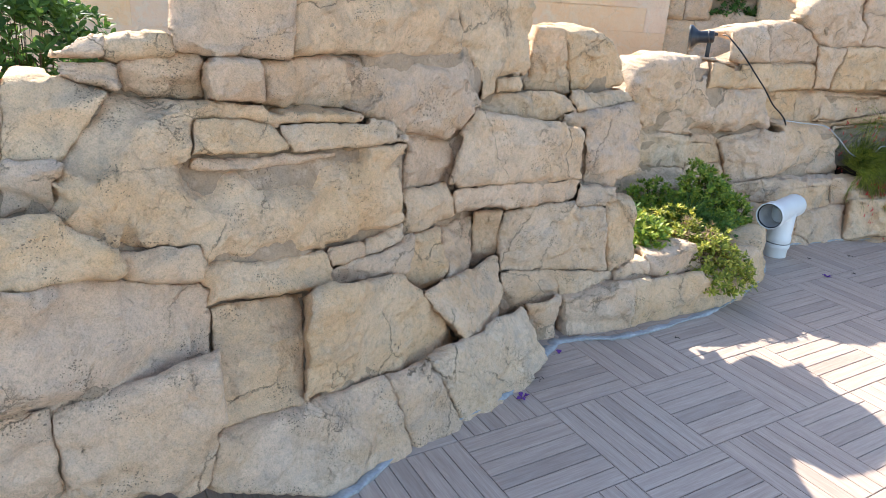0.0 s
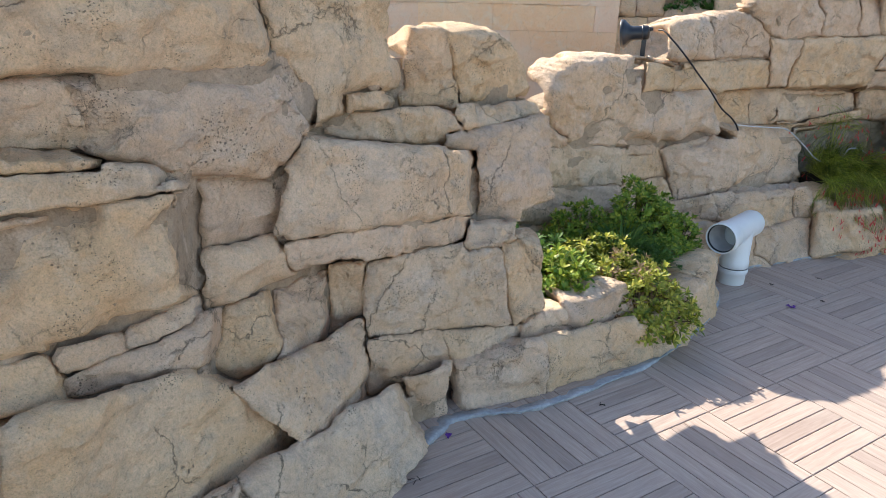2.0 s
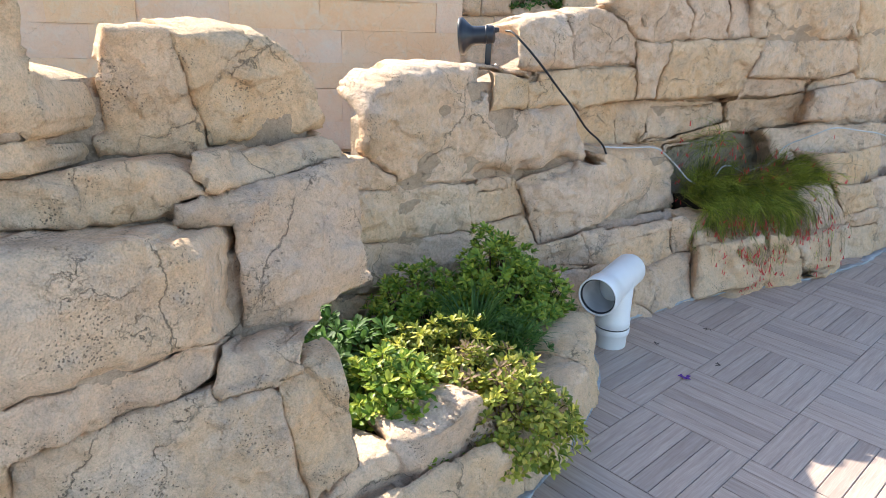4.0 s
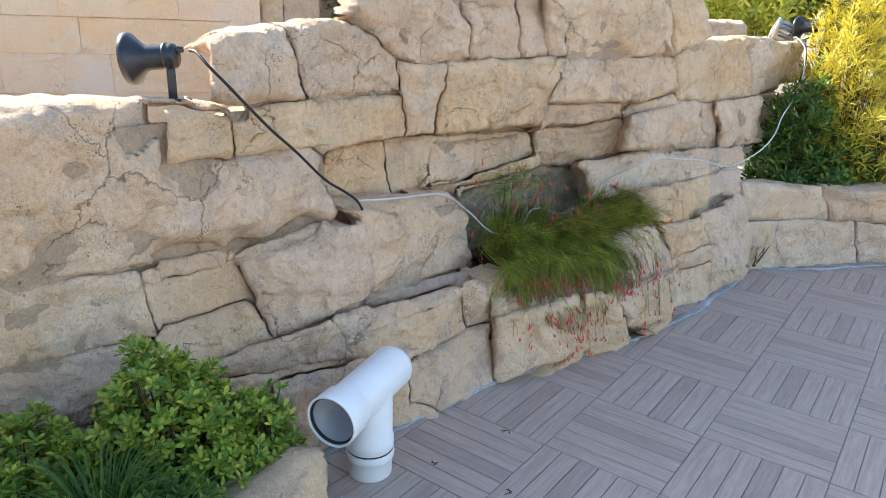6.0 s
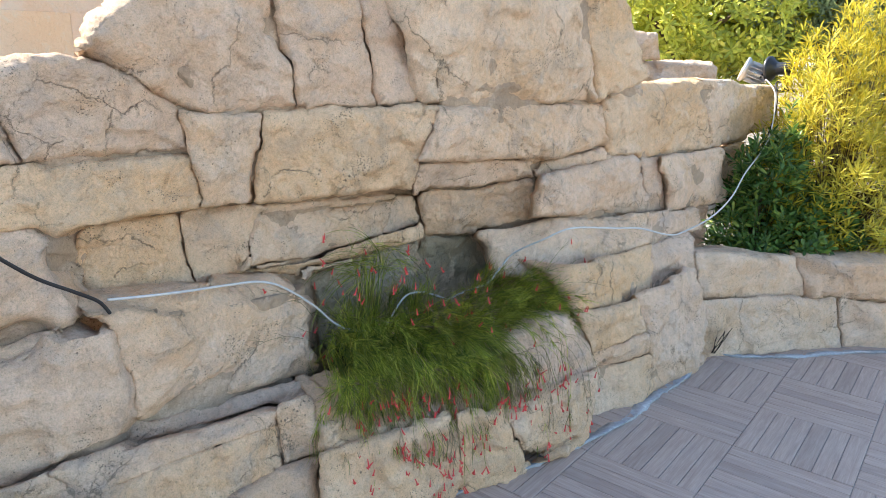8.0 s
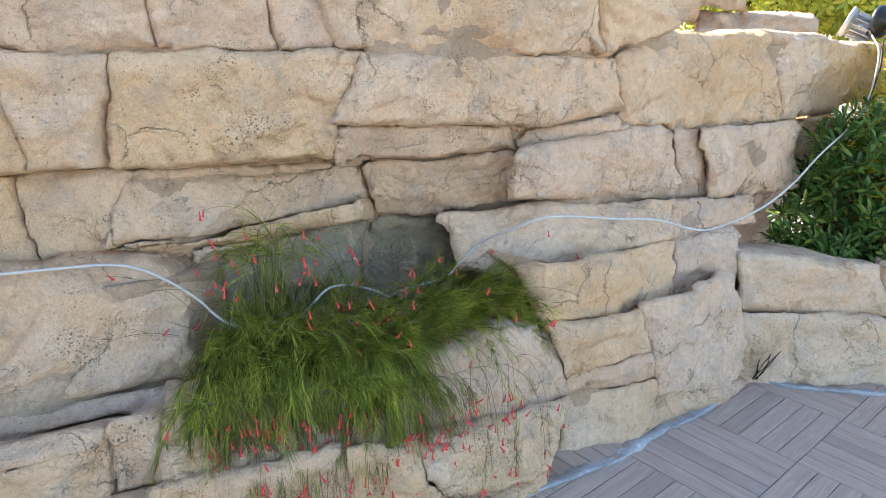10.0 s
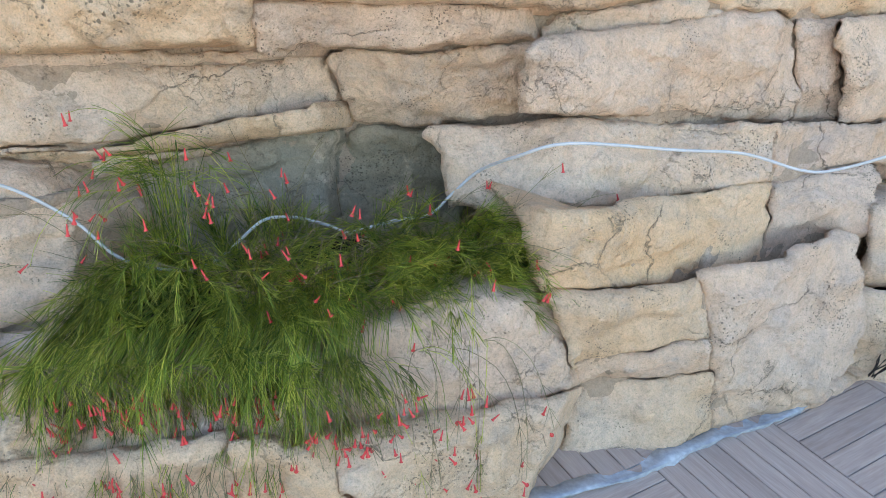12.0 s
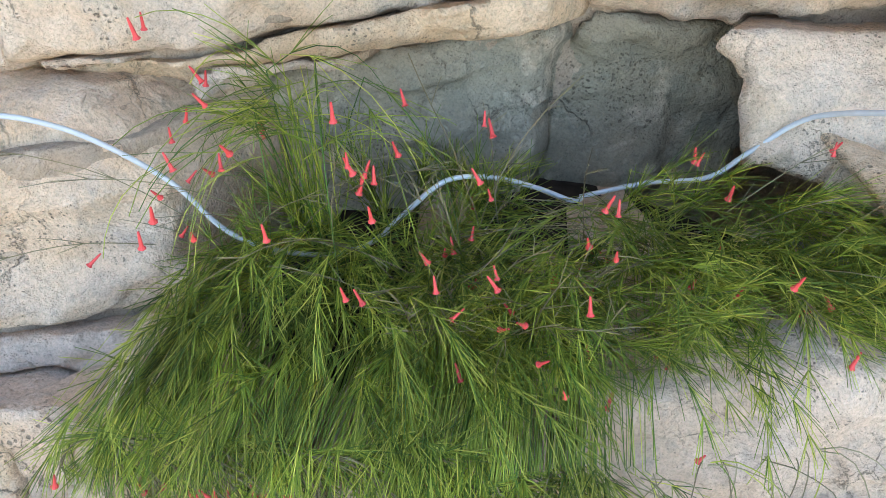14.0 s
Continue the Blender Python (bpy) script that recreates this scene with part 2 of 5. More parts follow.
TH = radians(31.0)
AU, AN = Vector((math.cos(TH), math.sin(TH), 0)), Vector((-math.sin(TH), math.cos(TH), 0))
P_TILE, U0, N0 = 0.475, 2.22, 1.90
bm = bmesh.new()
box_bm(bm, (16, 13, 0.05), Matrix.Translation((4.0, 1.2, -0.031)) @ pose(0, 0, 0, 0, 0, 31))
pavement = part("pavement", bm, GROUT, smooth=False)
tagged(pavement, "terrace of grey-brown wood-look tiles in basket weave", "pavement", kind="structure")


def tile_mesh():
    bm = bmesh.new()
    n, w = 6, P_TILE / 6
    for k in range(n):
        y = -P_TILE / 2 + (k + 0.5) * w
        a, b2 = P_TILE / 2 - 0.0018, w / 2 - 0.0017
        i, zt, zb = 0.0022, 0.0, -0.010
        low = [bm.verts.new((sx * a, y + sy * b2, zb)) for sx, sy in ((-1, -1), (1, -1), (1, 1), (-1, 1))]
        edge = [bm.verts.new((sx * a, y + sy * b2, zt - 0.0018)) for sx, sy in ((-1, -1), (1, -1), (1, 1), (-1, 1))]
        top = [bm.verts.new((sx * (a - i), y + sy * (b2 - i), zt)) for sx, sy in ((-1, -1), (1, -1), (1, 1), (-1, 1))]
        bm.faces.new(top)
        for q in range(4):
            r = (q + 1) % 4
            bm.faces.new((edge[q], edge[r], top[r], top[q]))
            bm.faces.new((low[q], low[r], edge[r], edge[q]))
    me = bpy.data.meshes.new("tile")
    bm.to_mesh(me)
    bm.free()
    me.materials.append(TILE)
    return me


# ---- rock walls ----
def ref_wall(name, ctrl, out, thick, zs, label):
    """The solid core behind the stones: a thick band along a plan curve, zs its top height from end to end."""
    pts = curve_points([Vector((x, y, 0)) for x, y in ctrl], 8)
    bm = bmesh.new()
    rows = []
    for i, p in enumerate(pts):
        d = (pts[min(i + 1, len(pts) - 1)] - pts[max(i - 1, 0)]).normalized()
        n = Vector((d.y, -d.x, 0))
        f = i / (len(pts) - 1) * (len(zs) - 1)
        k = min(int(f), len(zs) - 2)
        z = zs[k] + (zs[k + 1] - zs[k]) * (f - k)
        a, b2 = p + n * out, p + n * (out - thick)
        rows.append([bm.verts.new((q.x, q.y, h)) for q, h in ((a, -0.05), (a, z), (b2, z), (b2, -0.05))])
    for r0, r1 in zip(rows, rows[1:]):
        for k in range(4):
            bm.faces.new((r0[k], r1[k], r1[(k + 1) % 4], r0[(k + 1) % 4]))
    bm.faces.new(rows[0])
    bm.faces.new(rows[-1][::-1])
    bmesh.ops.recalc_face_normals(bm, faces=bm.faces[:])
    ob = part(name, bm, JOINT, smooth=False)
    return tagged(ob, label, "rock wall", kind="structure")


A = ref_wall("wall_front", [(-2.3, 1.0), (-1.3, 1.65), (-0.8, 1.95), (-0.45, 2.25), (-0.1, 2.65), (0.15, 2.95), (0.5, 3.25), (0.75, 3.5)], -0.50, 0.35, [1.2, 1.25, 1.35, 1.3, 0.75],
             "sand-coloured artificial rock wall of stacked boulders")
C = ref_wall("wall_back", [(1.75, 4.93), (2.0, 5.05), (2.6, 5.25), (3.2, 5.45), (3.8, 5.6), (4.4, 5.8), (5.0, 5.98), (5.5, 6.2), (6.0, 6.5)], -0.70, 0.45, [0.9, 1.1, 1.5, 1.6, 1.4, 1.3],
             "curved sand-coloured rock wall with a plant niche")
B = ref_wall("planter_border", [(0.7, 3.35), (1.1, 3.5), (1.6, 3.9), (1.9, 4.2), (2.05, 4.5)], -0.05, 0.15, [0.2, 0.16, 0.14],
             "low rounded rock border round the shrub bed")
R = ref_wall("planter_wall", [(5.5, 6.2), (6.45, 6.0), (7.7, 5.6)], -0.14, 0.15, [0.42, 0.42], "low smooth rock wall of the corner planter")


GRADS = np.array([(1, 1, 0), (-1, 1, 0), (1, -1, 0), (-1, -1, 0), (1, 0, 1), (-1, 0, 1), (1, 0, -1), (-1, 0, -1), (0, 1, 1), (0, -1, 1), (0, 1, -1), (0, -1, -1)], float)


def rough(p, f, seed=0):
    """Smooth random relief, about -1 to 1, at points p with f lumps a metre (one number, or one for each axis)."""
    q = np.asarray(p, float) * f + seed * 7.31
    i = np.floor(q).astype(np.int64)
    r = q - i
    w = r * r * r * (r * (r * 6 - 15) + 10)
    total = np.zeros(len(q))
    for dx in (0, 1):
        for dy in (0, 1):
            for dz in (0, 1):
                h = (i[:, 0] + dx) * 73856093 ^ (i[:, 1] + dy) * 19349663 ^ (i[:, 2] + dz) * 83492791 ^ (seed * 2654435)
                h = (h ^ (h >> 13)) * 1274126177 & 0x7FFFFFFF
                g = GRADS[(h >> 8) % 12]
                dot = (g * (r - (dx, dy, dz))).sum(1)
                total += dot * np.where(dx, w[:, 0], 1 - w[:, 0]) * np.where(dy, w[:, 1], 1 - w[:, 1]) * np.where(dz, w[:, 2], 1 - w[:, 2])
    return total * 1.25


QUADS = {}


def stone(wall, a, b, c, d, back, r, flush=1.0, mat=None):
    """Notes one boulder of a wall: its front corners from top left, clockwise; its depth; the rounding of its edges."""
    QUADS.setdefault(wall.name, []).append((np.array([a, b, c, d], float), back, r, flush, mat))


LAID_UNDER = []


def boulder(wall, back, r, *corners, under=False):
    """Notes a boulder with any number of front corners, clockwise; under: its neighbours are laid over it."""
    QUADS.setdefault(wall.name, []).append((np.array(corners, float), back, r, 1.0, None))
    if under:
        LAID_UNDER.append(QUADS[wall.name][-1][0])


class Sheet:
    """Unrolls a wall on an upright plane along sight lines from stand, so its stones meet in the camera's view: u along
    the plane, w its height, far how deep a place lies behind it (1 on the plane).
    """

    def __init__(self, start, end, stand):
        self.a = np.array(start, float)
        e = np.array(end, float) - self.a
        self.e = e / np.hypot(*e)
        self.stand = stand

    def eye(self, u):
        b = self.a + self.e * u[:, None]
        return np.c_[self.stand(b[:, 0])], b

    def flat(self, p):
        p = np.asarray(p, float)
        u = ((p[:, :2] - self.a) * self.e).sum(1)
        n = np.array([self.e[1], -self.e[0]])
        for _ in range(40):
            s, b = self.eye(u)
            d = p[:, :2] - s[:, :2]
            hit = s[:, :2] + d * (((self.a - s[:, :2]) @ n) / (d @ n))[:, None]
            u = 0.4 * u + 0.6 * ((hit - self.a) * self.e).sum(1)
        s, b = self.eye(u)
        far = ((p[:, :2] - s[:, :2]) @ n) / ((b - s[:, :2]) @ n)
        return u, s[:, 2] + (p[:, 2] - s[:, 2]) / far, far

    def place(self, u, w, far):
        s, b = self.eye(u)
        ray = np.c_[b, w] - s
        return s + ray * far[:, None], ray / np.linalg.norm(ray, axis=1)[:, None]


def to_quad(q, u, w):
    """Distance of (u, w) from a four-cornered outline, negative inside, and the nearest place in it."""
    p = np.c_[u, w]
    best = np.full(len(p), 9.0)
    near = p.copy()
    n = len(q)
    turn = sum(q[i][0] * q[(i + 1) % n][1] - q[(i + 1) % n][0] * q[i][1] for i in range(n))
    inside = np.ones(len(p), bool)
    for i in range(n):
        e = q[(i + 1) % n] - q[i]
        rel = p - q[i]
        inside &= (e[0] * rel[:, 1] - e[1] * rel[:, 0]) * turn > 0
        t = np.clip((rel @ e) / max(1e-9, e @ e), 0, 1)
        c = q[i] + t[:, None] * e
        d = np.hypot(*(p - c).T)
        take = d < best
        best = np.where(take, d, best)
        near[take] = c[take]
    near[inside] = p[inside]
    return np.where(inside, -best, best), near


class Face:
    """All stones of one wall on its sheet: who owns each place, how deep it lies, how far it is to the joint."""

    def __init__(self, sheet, quads, reach=0.03):
        self.sheet, self.quads, self.reach = sheet, quads, reach
        self.q, self.fit, self.rank = [], [], []
        for corners, *_ in quads:
            u, w, far = sheet.flat(corners)
            self.q.append(np.c_[u, w])
            m = np.c_[np.ones(len(u)), u - u.mean(), w - w.mean(), (u - u.mean()) * (w - w.mean()) * (len(u) == 4)]
            k, *_ = np.linalg.lstsq(m, 1 / far, rcond=1e-4)
            self.fit.append((k, u.mean(), w.mean()))
            self.rank.append((far.mean() + 0.2 * any(corners is c for c in LAID_UNDER), 0.5 * abs(np.ptp(u) * np.ptp(w))))
        al = np.concatenate(self.q)
        self.lo, self.hi, h = al.min(0) - 0.15, al.max(0) + 0.15, 0.015
        self.h = h
        nu, nw = (np.ceil((self.hi - self.lo) / h)).astype(int) + 1
        gu, gw = np.meshgrid(self.lo[0] + h * np.arange(nu), self.lo[1] + h * np.arange(nw), indexing="ij")
        cover = np.zeros((nu, nw), bool)
        for q in self.q:
            d, _ = to_quad(q, gu.ravel(), gw.ravel())
            cover |= (d < 0.006).reshape(nu, nw)
        up = np.maximum.accumulate(cover[:, ::-1], 1)[:, ::-1]
        above, below = np.zeros_like(cover), np.zeros_like(cover)
        for k in range(1, int(0.13 / h)):
            above[:, :-k] |= cover[:, k:]
            below[:, k:] |= cover[:, :-k]
        n = int(0.45 / h)
        left, right = np.zeros_like(cover), np.zeros_like(cover)
        for k in range(1, n):
            left[k:] |= cover[:-k]
            right[:-k] |= cover[k:]
        held = (cover | (above & below) | (up & left & right)).astype(float)
        for axis in (0, 1, 0, 1):
            held = (np.roll(held, 1, axis) + held + np.roll(held, -1, axis)) / 3
        self.held = held

    def depth(self, k, u, w, near):
        c, mu, mw = self.fit[k]
        x, y = near[:, 0] - mu, near[:, 1] - mw
        ex, ey = u - near[:, 0], w - near[:, 1]
        inv = c[0] + c[1] * (x + 0.7 * ex) + c[2] * (y + 0.7 * ey) + c[3] * x * y
        return 1 / inv

    def before(self, k, j):
        """Whether stone k is laid over stone j where their outlines cross: the nearer one, or of two level ones the smaller."""
        (f, size), (g, other) = self.rank[k], self.rank[j]
        return f < g if abs(f - g) > 0.018 else (size, k) < (other, j)

    def ask(self, k, u, w, gap):
        """For places near stone k: room to its joint (positive inside), its depth, the neighbour's depth, and whether its edge is free there."""
        p = np.c_[u, w, np.full(len(u), 0.37)]
        uu = u + 0.011 * rough(p, 4.0, 3) + 0.007 * rough(p, 13.0, 4) + 0.004 * rough(p, 34.0, 5)
        ww = w + 0.011 * rough(p, 4.0, 6) + 0.006 * rough(p, 13.0, 7) + 0.004 * rough(p, 34.0, 8)
        d0, near = to_quad(self.q[k], uu, ww)
        mine = self.depth(k, uu, ww, near)
        room, theirs = np.full(len(u), 9.0), mine.copy()
        box = (u.min() - 0.25, u.max() + 0.25, w.min() - 0.25, w.max() + 0.25)
        for j, q in enumerate(self.q):
            if j == k or q[:, 0].min() > box[1] or q[:, 0].max() < box[0] or q[:, 1].min() > box[3] or q[:, 1].max() < box[2]:
                continue
            d, nr = to_quad(q, uu, ww)
            pair = np.maximum(d, 0) - d0 if self.before(k, j) else d - np.maximum(d0, 0)
            take = pair < room
            room = np.where(take, pair, room)
            theirs = np.where(take, self.depth(j, uu, ww, nr), theirs)
        i = np.clip(((u - self.lo[0]) / self.h).round().astype(int), 0, self.held.shape[0] - 1)
        j = np.clip(((w - self.lo[1]) / self.h).round().astype(int), 0, self.held.shape[1] - 1)
        held = self.held[i, j]
        room = room / 2 - gap(p)
        edge = 0.002 - d0 + (self.reach + 0.05) * np.clip(3.6 * held - 2.6, 0, 1) + np.where(w < self.q[k][:, 1].min() + 0.03, 0.02 + 0.14 * (self.quads[k][0][:, 2].min() < 0.12), 0)
        return np.minimum(room, edge), mine, theirs, edge < room


def build_stone(wall, face, k, cell):
    corners, back, r, flush, mat = face.quads[k]
    nrm = sum(np.cross(a - corners.mean(0), b - corners.mean(0)) for a, b in zip(np.roll(corners, -1, 0), corners))
    nrm /= np.linalg.norm(nrm)
    if nrm[1] > 0:
        nrm = -nrm
    if nrm[2] > 0.75:
        nrm = np.array([0.5, -0.5, 0.7])
    tall = max(0.04, np.ptp(corners[:, 2]))
    wide = max(0.04, np.ptp(corners[:, :2] @ np.array([-nrm[1], nrm[0]]) / np.hypot(nrm[0], nrm[1])))
    rise = np.array([nrm[0], nrm[1], 0]) / np.hypot(nrm[0], nrm[1])
    crown = back >= 0.35 or r >= 0.07
    gap = lambda p: 0.0004 + 0.0042 * np.clip(rough(p, 4.0, 21), 0, 1) + 0.003 * np.clip(rough(p, 17.0, 22) - 0.1, 0, 1)
    q = face.q[k]
    lo, hi = q.min(0) - face.reach - 0.08, q.max(0) + face.reach + 0.08
    if corners[:, 2].min() < 0.12:
        lo[1] -= 0.09
    scale = np.median(face.sheet.flat(corners)[2])
    h = cell / scale
    nu, nw = (np.ceil((hi - lo) / h)).astype(int) + 1
    gu, gw = (g.ravel() for g in np.meshgrid(lo[0] + h * np.arange(nu), lo[1] + h * np.arange(nw), indexing="ij"))
    room, *_ = face.ask(k, gu, gw, gap)
    grid = room.reshape(nu, nw)
    cells = (grid[:-1, :-1] + grid[1:, :-1] + grid[:-1, 1:] + grid[1:, 1:]) > 0
    # close one-cell nicks and drop loose crumbs
    seen = cells
    for _ in range(3):
        n4 = np.zeros(seen.shape, int)
        n4[1:] += seen[:-1]
        n4[:-1] += seen[1:]
        n4[:, 1:] += seen[:, :-1]
        n4[:, :-1] += seen[:, 1:]
        seen = (seen & (n4 >= 2)) | (n4 >= 3)
    ci, cj = np.nonzero(seen)
    ids = np.c_[ci * nw + cj, ci * nw + cj + 1, (ci + 1) * nw + cj + 1, (ci + 1) * nw + cj]
    if len(ids) < 12:
        return None
    used, inv = np.unique(ids, return_inverse=True)
    quads = inv.reshape(-1, 4)
    u, w = gu[used], gw[used]
    # draw the rim on to the true outline
    gx, gy = (g.ravel()[used] for g in np.gradient(grid))
    flat_edge = np.clip(np.abs(gy) / np.maximum(np.hypot(gx, gy), 1e-9), 0, 1) ** 1.5
    count = {}
    for f in quads:
        for s in range(4):
            e = (f[s], f[(s + 1) % 4])
            if (e[1], e[0]) in count:
                del count[(e[1], e[0])]
            else:
                count[e] = 1
    rim = np.array(sorted({v for e in count for v in e}))
    for _ in range(2):
        ur, wr, t = u[rim], w[rim], h * 0.5
        f0 = face.ask(k, ur, wr, gap)[0]
        du = (face.ask(k, ur + t, wr, gap)[0] - f0) / t
        dw = (face.ask(k, ur, wr + t, gap)[0] - f0) / t
        g2 = np.maximum(du * du + dw * dw, 0.25)
        su, sw = -f0 * du / g2, -f0 * dw / g2
        lim = np.maximum(1.0, np.hypot(su, sw) / (0.45 * h))
        u[rim] += su / lim
        w[rim] += sw / lim
    room, mine, theirs, free = face.ask(k, u, w, gap)
    room = np.maximum(room, 0) * scale
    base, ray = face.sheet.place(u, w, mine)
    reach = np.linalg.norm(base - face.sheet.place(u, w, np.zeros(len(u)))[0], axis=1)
    step = (theirs / mine - 1) * reach
    level = step * np.exp(-(step / 0.06) ** 2) * 0.5 * np.exp(-room / 0.035) * flush
    p = base + ray * level[:, None]
    # rounded and chipped edges
    low = rough(p, 6.0, 11)
    rr = np.clip((0.62 if not crown else 0.9) * r * (1.0 + 1.3 * low), 0.006, 0.45 * min(wide, tall))
    if crown:
        up = np.clip((p[:, 2] - corners[:, 2].mean()) / (0.5 * tall), 0, 1)
        rr = np.minimum(rr * (1 + 2.6 * up), 0.45 * min(wide, tall))
    rr = np.where(free, np.minimum(np.maximum(rr, 0.075 * (1 + 0.7 * low)), 0.4 * min(wide, tall)), rr)
    rr = np.where(free | (np.abs(step) > 0.05), rr, rr * (0.35 + 0.65 * flat_edge))
    rr = np.where(step < -0.02, np.minimum(rr, 0.018), rr)
    x = np.clip(rr - room, 0, rr)
    drop = rr - np.sqrt(np.maximum(rr * rr - x * x, 0))
    drop = drop * np.where(free, 0.8, 0.75)
    pillow = 0.018 * min(1.0, min(wide, tall) / 0.3) * (1 - np.exp(-room / 0.045) * (0.3 + 0.7 * flat_edge))
    chip = np.clip(rough(p, 15.0, 13) - 0.15, 0, 1) * 0.022 * np.exp(-room / 0.016)
    # hollows, spalled flakes with crisp rims, layers, grit
    off = rough(p, 2.0, 14)[:, None] * (0.05, 0.05, 0.03)
    flake = np.tanh(16 * (rough(p + off, 4.2, 15) - 0.22)) * 0.007 + np.tanh(18 * (rough(p + off, 9.0, 16) - 0.30)) * 0.005
    layer = np.tanh(10 * rough(p + off, (2.4, 2.4, 9.0), 17)) * 0.005
    relief = 0.020 * rough(p, 2.6, 18) + 0.016 * rough(p, 6.0, 19) - 0.012 * np.abs(rough(p, 7.0, 20)) + 0.0065 * rough(p, 15.0, 23) + 0.0042 * rough(p, 33.0, 24) + 0.0025 * rough(p, 70.0, 25)
    verts = p + nrm * (flake + layer + relief + pillow - 0.008 - chip)[:, None] - (0.6 * rise + 0.4 * nrm) * drop[:, None]
    # the sides, running back into the wall
    follow = {e0: e1 for e0, e1 in count}
    while follow:
        start = next(iter(follow))
        ring, now = [], start
        while now in follow:
            ring.append(now)
            now = follow.pop(now)
        if len(ring) < 4:
            continue
        ring = np.array(ring)
        rim_p, rim_ray, open_rim = verts[ring], ray[ring], free[ring].astype(float)
        for _ in range(4):
            open_rim = (np.roll(open_rim, 1) + open_rim + np.roll(open_rim, -1)) / 3
        mid = rim_p.mean(0)
        ends = open_rim
        open_rim = open_rim * np.clip(3.2 * (rim_p[:, 2] - mid[2]) / tall - 0.2, 0, 1)
        ends = ends - open_rim
        side = np.array([-rise[1], rise[0], 0])
        spread = np.sign((rim_p - mid) @ side)
        inward = ((rim_ray @ side) * spread > (-rise @ side) * spread) * ends
        way = rim_ray * (1 - open_rim - inward)[:, None] - rise * (open_rim + inward)[:, None]
        way /= np.linalg.norm(way, axis=1)[:, None]
        last = ring
        deep = np.clip(np.maximum(step[ring] + 0.08, open_rim * (back if crown else 0.22)), 0.12, 0.7)
        for _ in range(3):
            deep = np.maximum(deep, (np.roll(deep, 1) + deep + np.roll(deep, -1)) / 3)
        for s in (0.05, 0.13, 0.25, 0.4, 0.6, 0.8, 1.0):
            out = rim_p - mid
            sunk = rim_p + way * (s * deep)[:, None]
            sunk -= (out - rise * (out @ rise)[:, None]) * (0.45 * s * ends)[:, None]
            if crown:
                far = np.maximum(0.0, s * deep - 0.08)
                sunk[:, 2] -= 0.22 * far * np.clip(out[:, 2] / (0.5 * tall), 0, 1) * open_rim
                sunk[:, :2] -= out[:, :2] * np.clip(0.9 * far * open_rim, 0, 0.7)[:, None]
            sunk[:, 2] += (0.010 * rough(sunk, 6.0, 26) + 0.004 * rough(sunk, 26.0, 27)) * open_rim
            o = len(verts)
            verts = np.r_[verts, sunk]
            now = np.arange(o, o + len(ring))
            quads = np.r_[quads, np.c_[np.roll(last, -1), last, now, np.roll(now, -1)]]
            last = now
    me = bpy.data.meshes.new("stone")
    me.from_pydata(verts.tolist(), [], quads.tolist())
    me.materials.append(mat or ROCK)
    me.polygons.foreach_set("use_smooth", [True] * len(me.polygons))
    me.update()
    ob = new("stone", me)
    ob.parent = wall
    return ob


def joint_bed(wall, face, thick, cell=0.02):
    """The plaster in the joints: a thick sheet that follows the stones a little behind their fronts."""
    al = np.concatenate(face.q)
    lo, hi = al.min(0) + 0.02, al.max(0) - 0.02
    nu, nw = (np.ceil((hi - lo) / cell)).astype(int) + 1
    gu, gw = (g.ravel() for g in np.meshgrid(lo[0] + cell * np.arange(nu), lo[1] + cell * np.arange(nw), indexing="ij"))
    deep = np.zeros(len(gu))
    for k, q in enumerate(face.q):
        d, near = to_quad(q, gu, gw)
        dep = face.depth(k, gu, gw, near)
        deep = np.where(d < 0.075, np.maximum(deep, dep), deep)
    p, ray = face.sheet.place(gu, gw, np.where(deep > 0, deep, 1.0))
    p = p + ray * (0.045 + 0.008 * rough(p, 9.0, 31))[:, None]
    i = np.clip(((gu - face.lo[0]) / face.h).round().astype(int), 0, face.held.shape[0] - 1)
    j = np.clip(((gw - face.lo[1]) / face.h).round().astype(int), 0, face.held.shape[1] - 1)
    inner = face.held[i, j] > 0.8
    for m in (-6, -3, 3, 6):
        inner &= face.held[np.clip(i + m, 0, face.held.shape[0] - 1), j] > 0.8
    inner &= face.held[i, np.clip(j + 3, 0, face.held.shape[1] - 1)] > 0.8
    good = ((deep > 0) & inner).reshape(nu, nw)
    cells = good[:-1, :-1] & good[1:, :-1] & good[:-1, 1:] & good[1:, 1:]
    ci, cj = np.nonzero(cells)
    ids = np.c_[ci * nw + cj, ci * nw + cj + 1, (ci + 1) * nw + cj + 1, (ci + 1) * nw + cj]
    used, inv = np.unique(ids, return_inverse=True)
    quads, n = inv.reshape(-1, 4), len(used)
    verts = np.r_[p[used], p[used] + ray[used] * thick]
    count = {}
    for f in quads:
        for s in range(4):
            e = (f[s], f[(s + 1) % 4])
            count.pop((e[1], e[0]), None) or count.setdefault(e, 1)
    faces = quads.tolist() + (quads[:, ::-1] + n).tolist() + [[b2, a2, a2 + n, b2 + n] for a2, b2 in count]
    return raw("joint_plaster", verts.tolist(), faces, JOINT, wall)


def rock_face(wall, sheet, cell=0.009, quads=None, bed=0.08):
    """Builds all stones noted for a wall, and the plaster in the joints between them."""
    face = Face(sheet, quads or QUADS[wall.name])
    for k in range(len(face.quads)):
        build_stone(wall, face, k, cell)
    if bed:
        joint_bed(wall, face, bed)


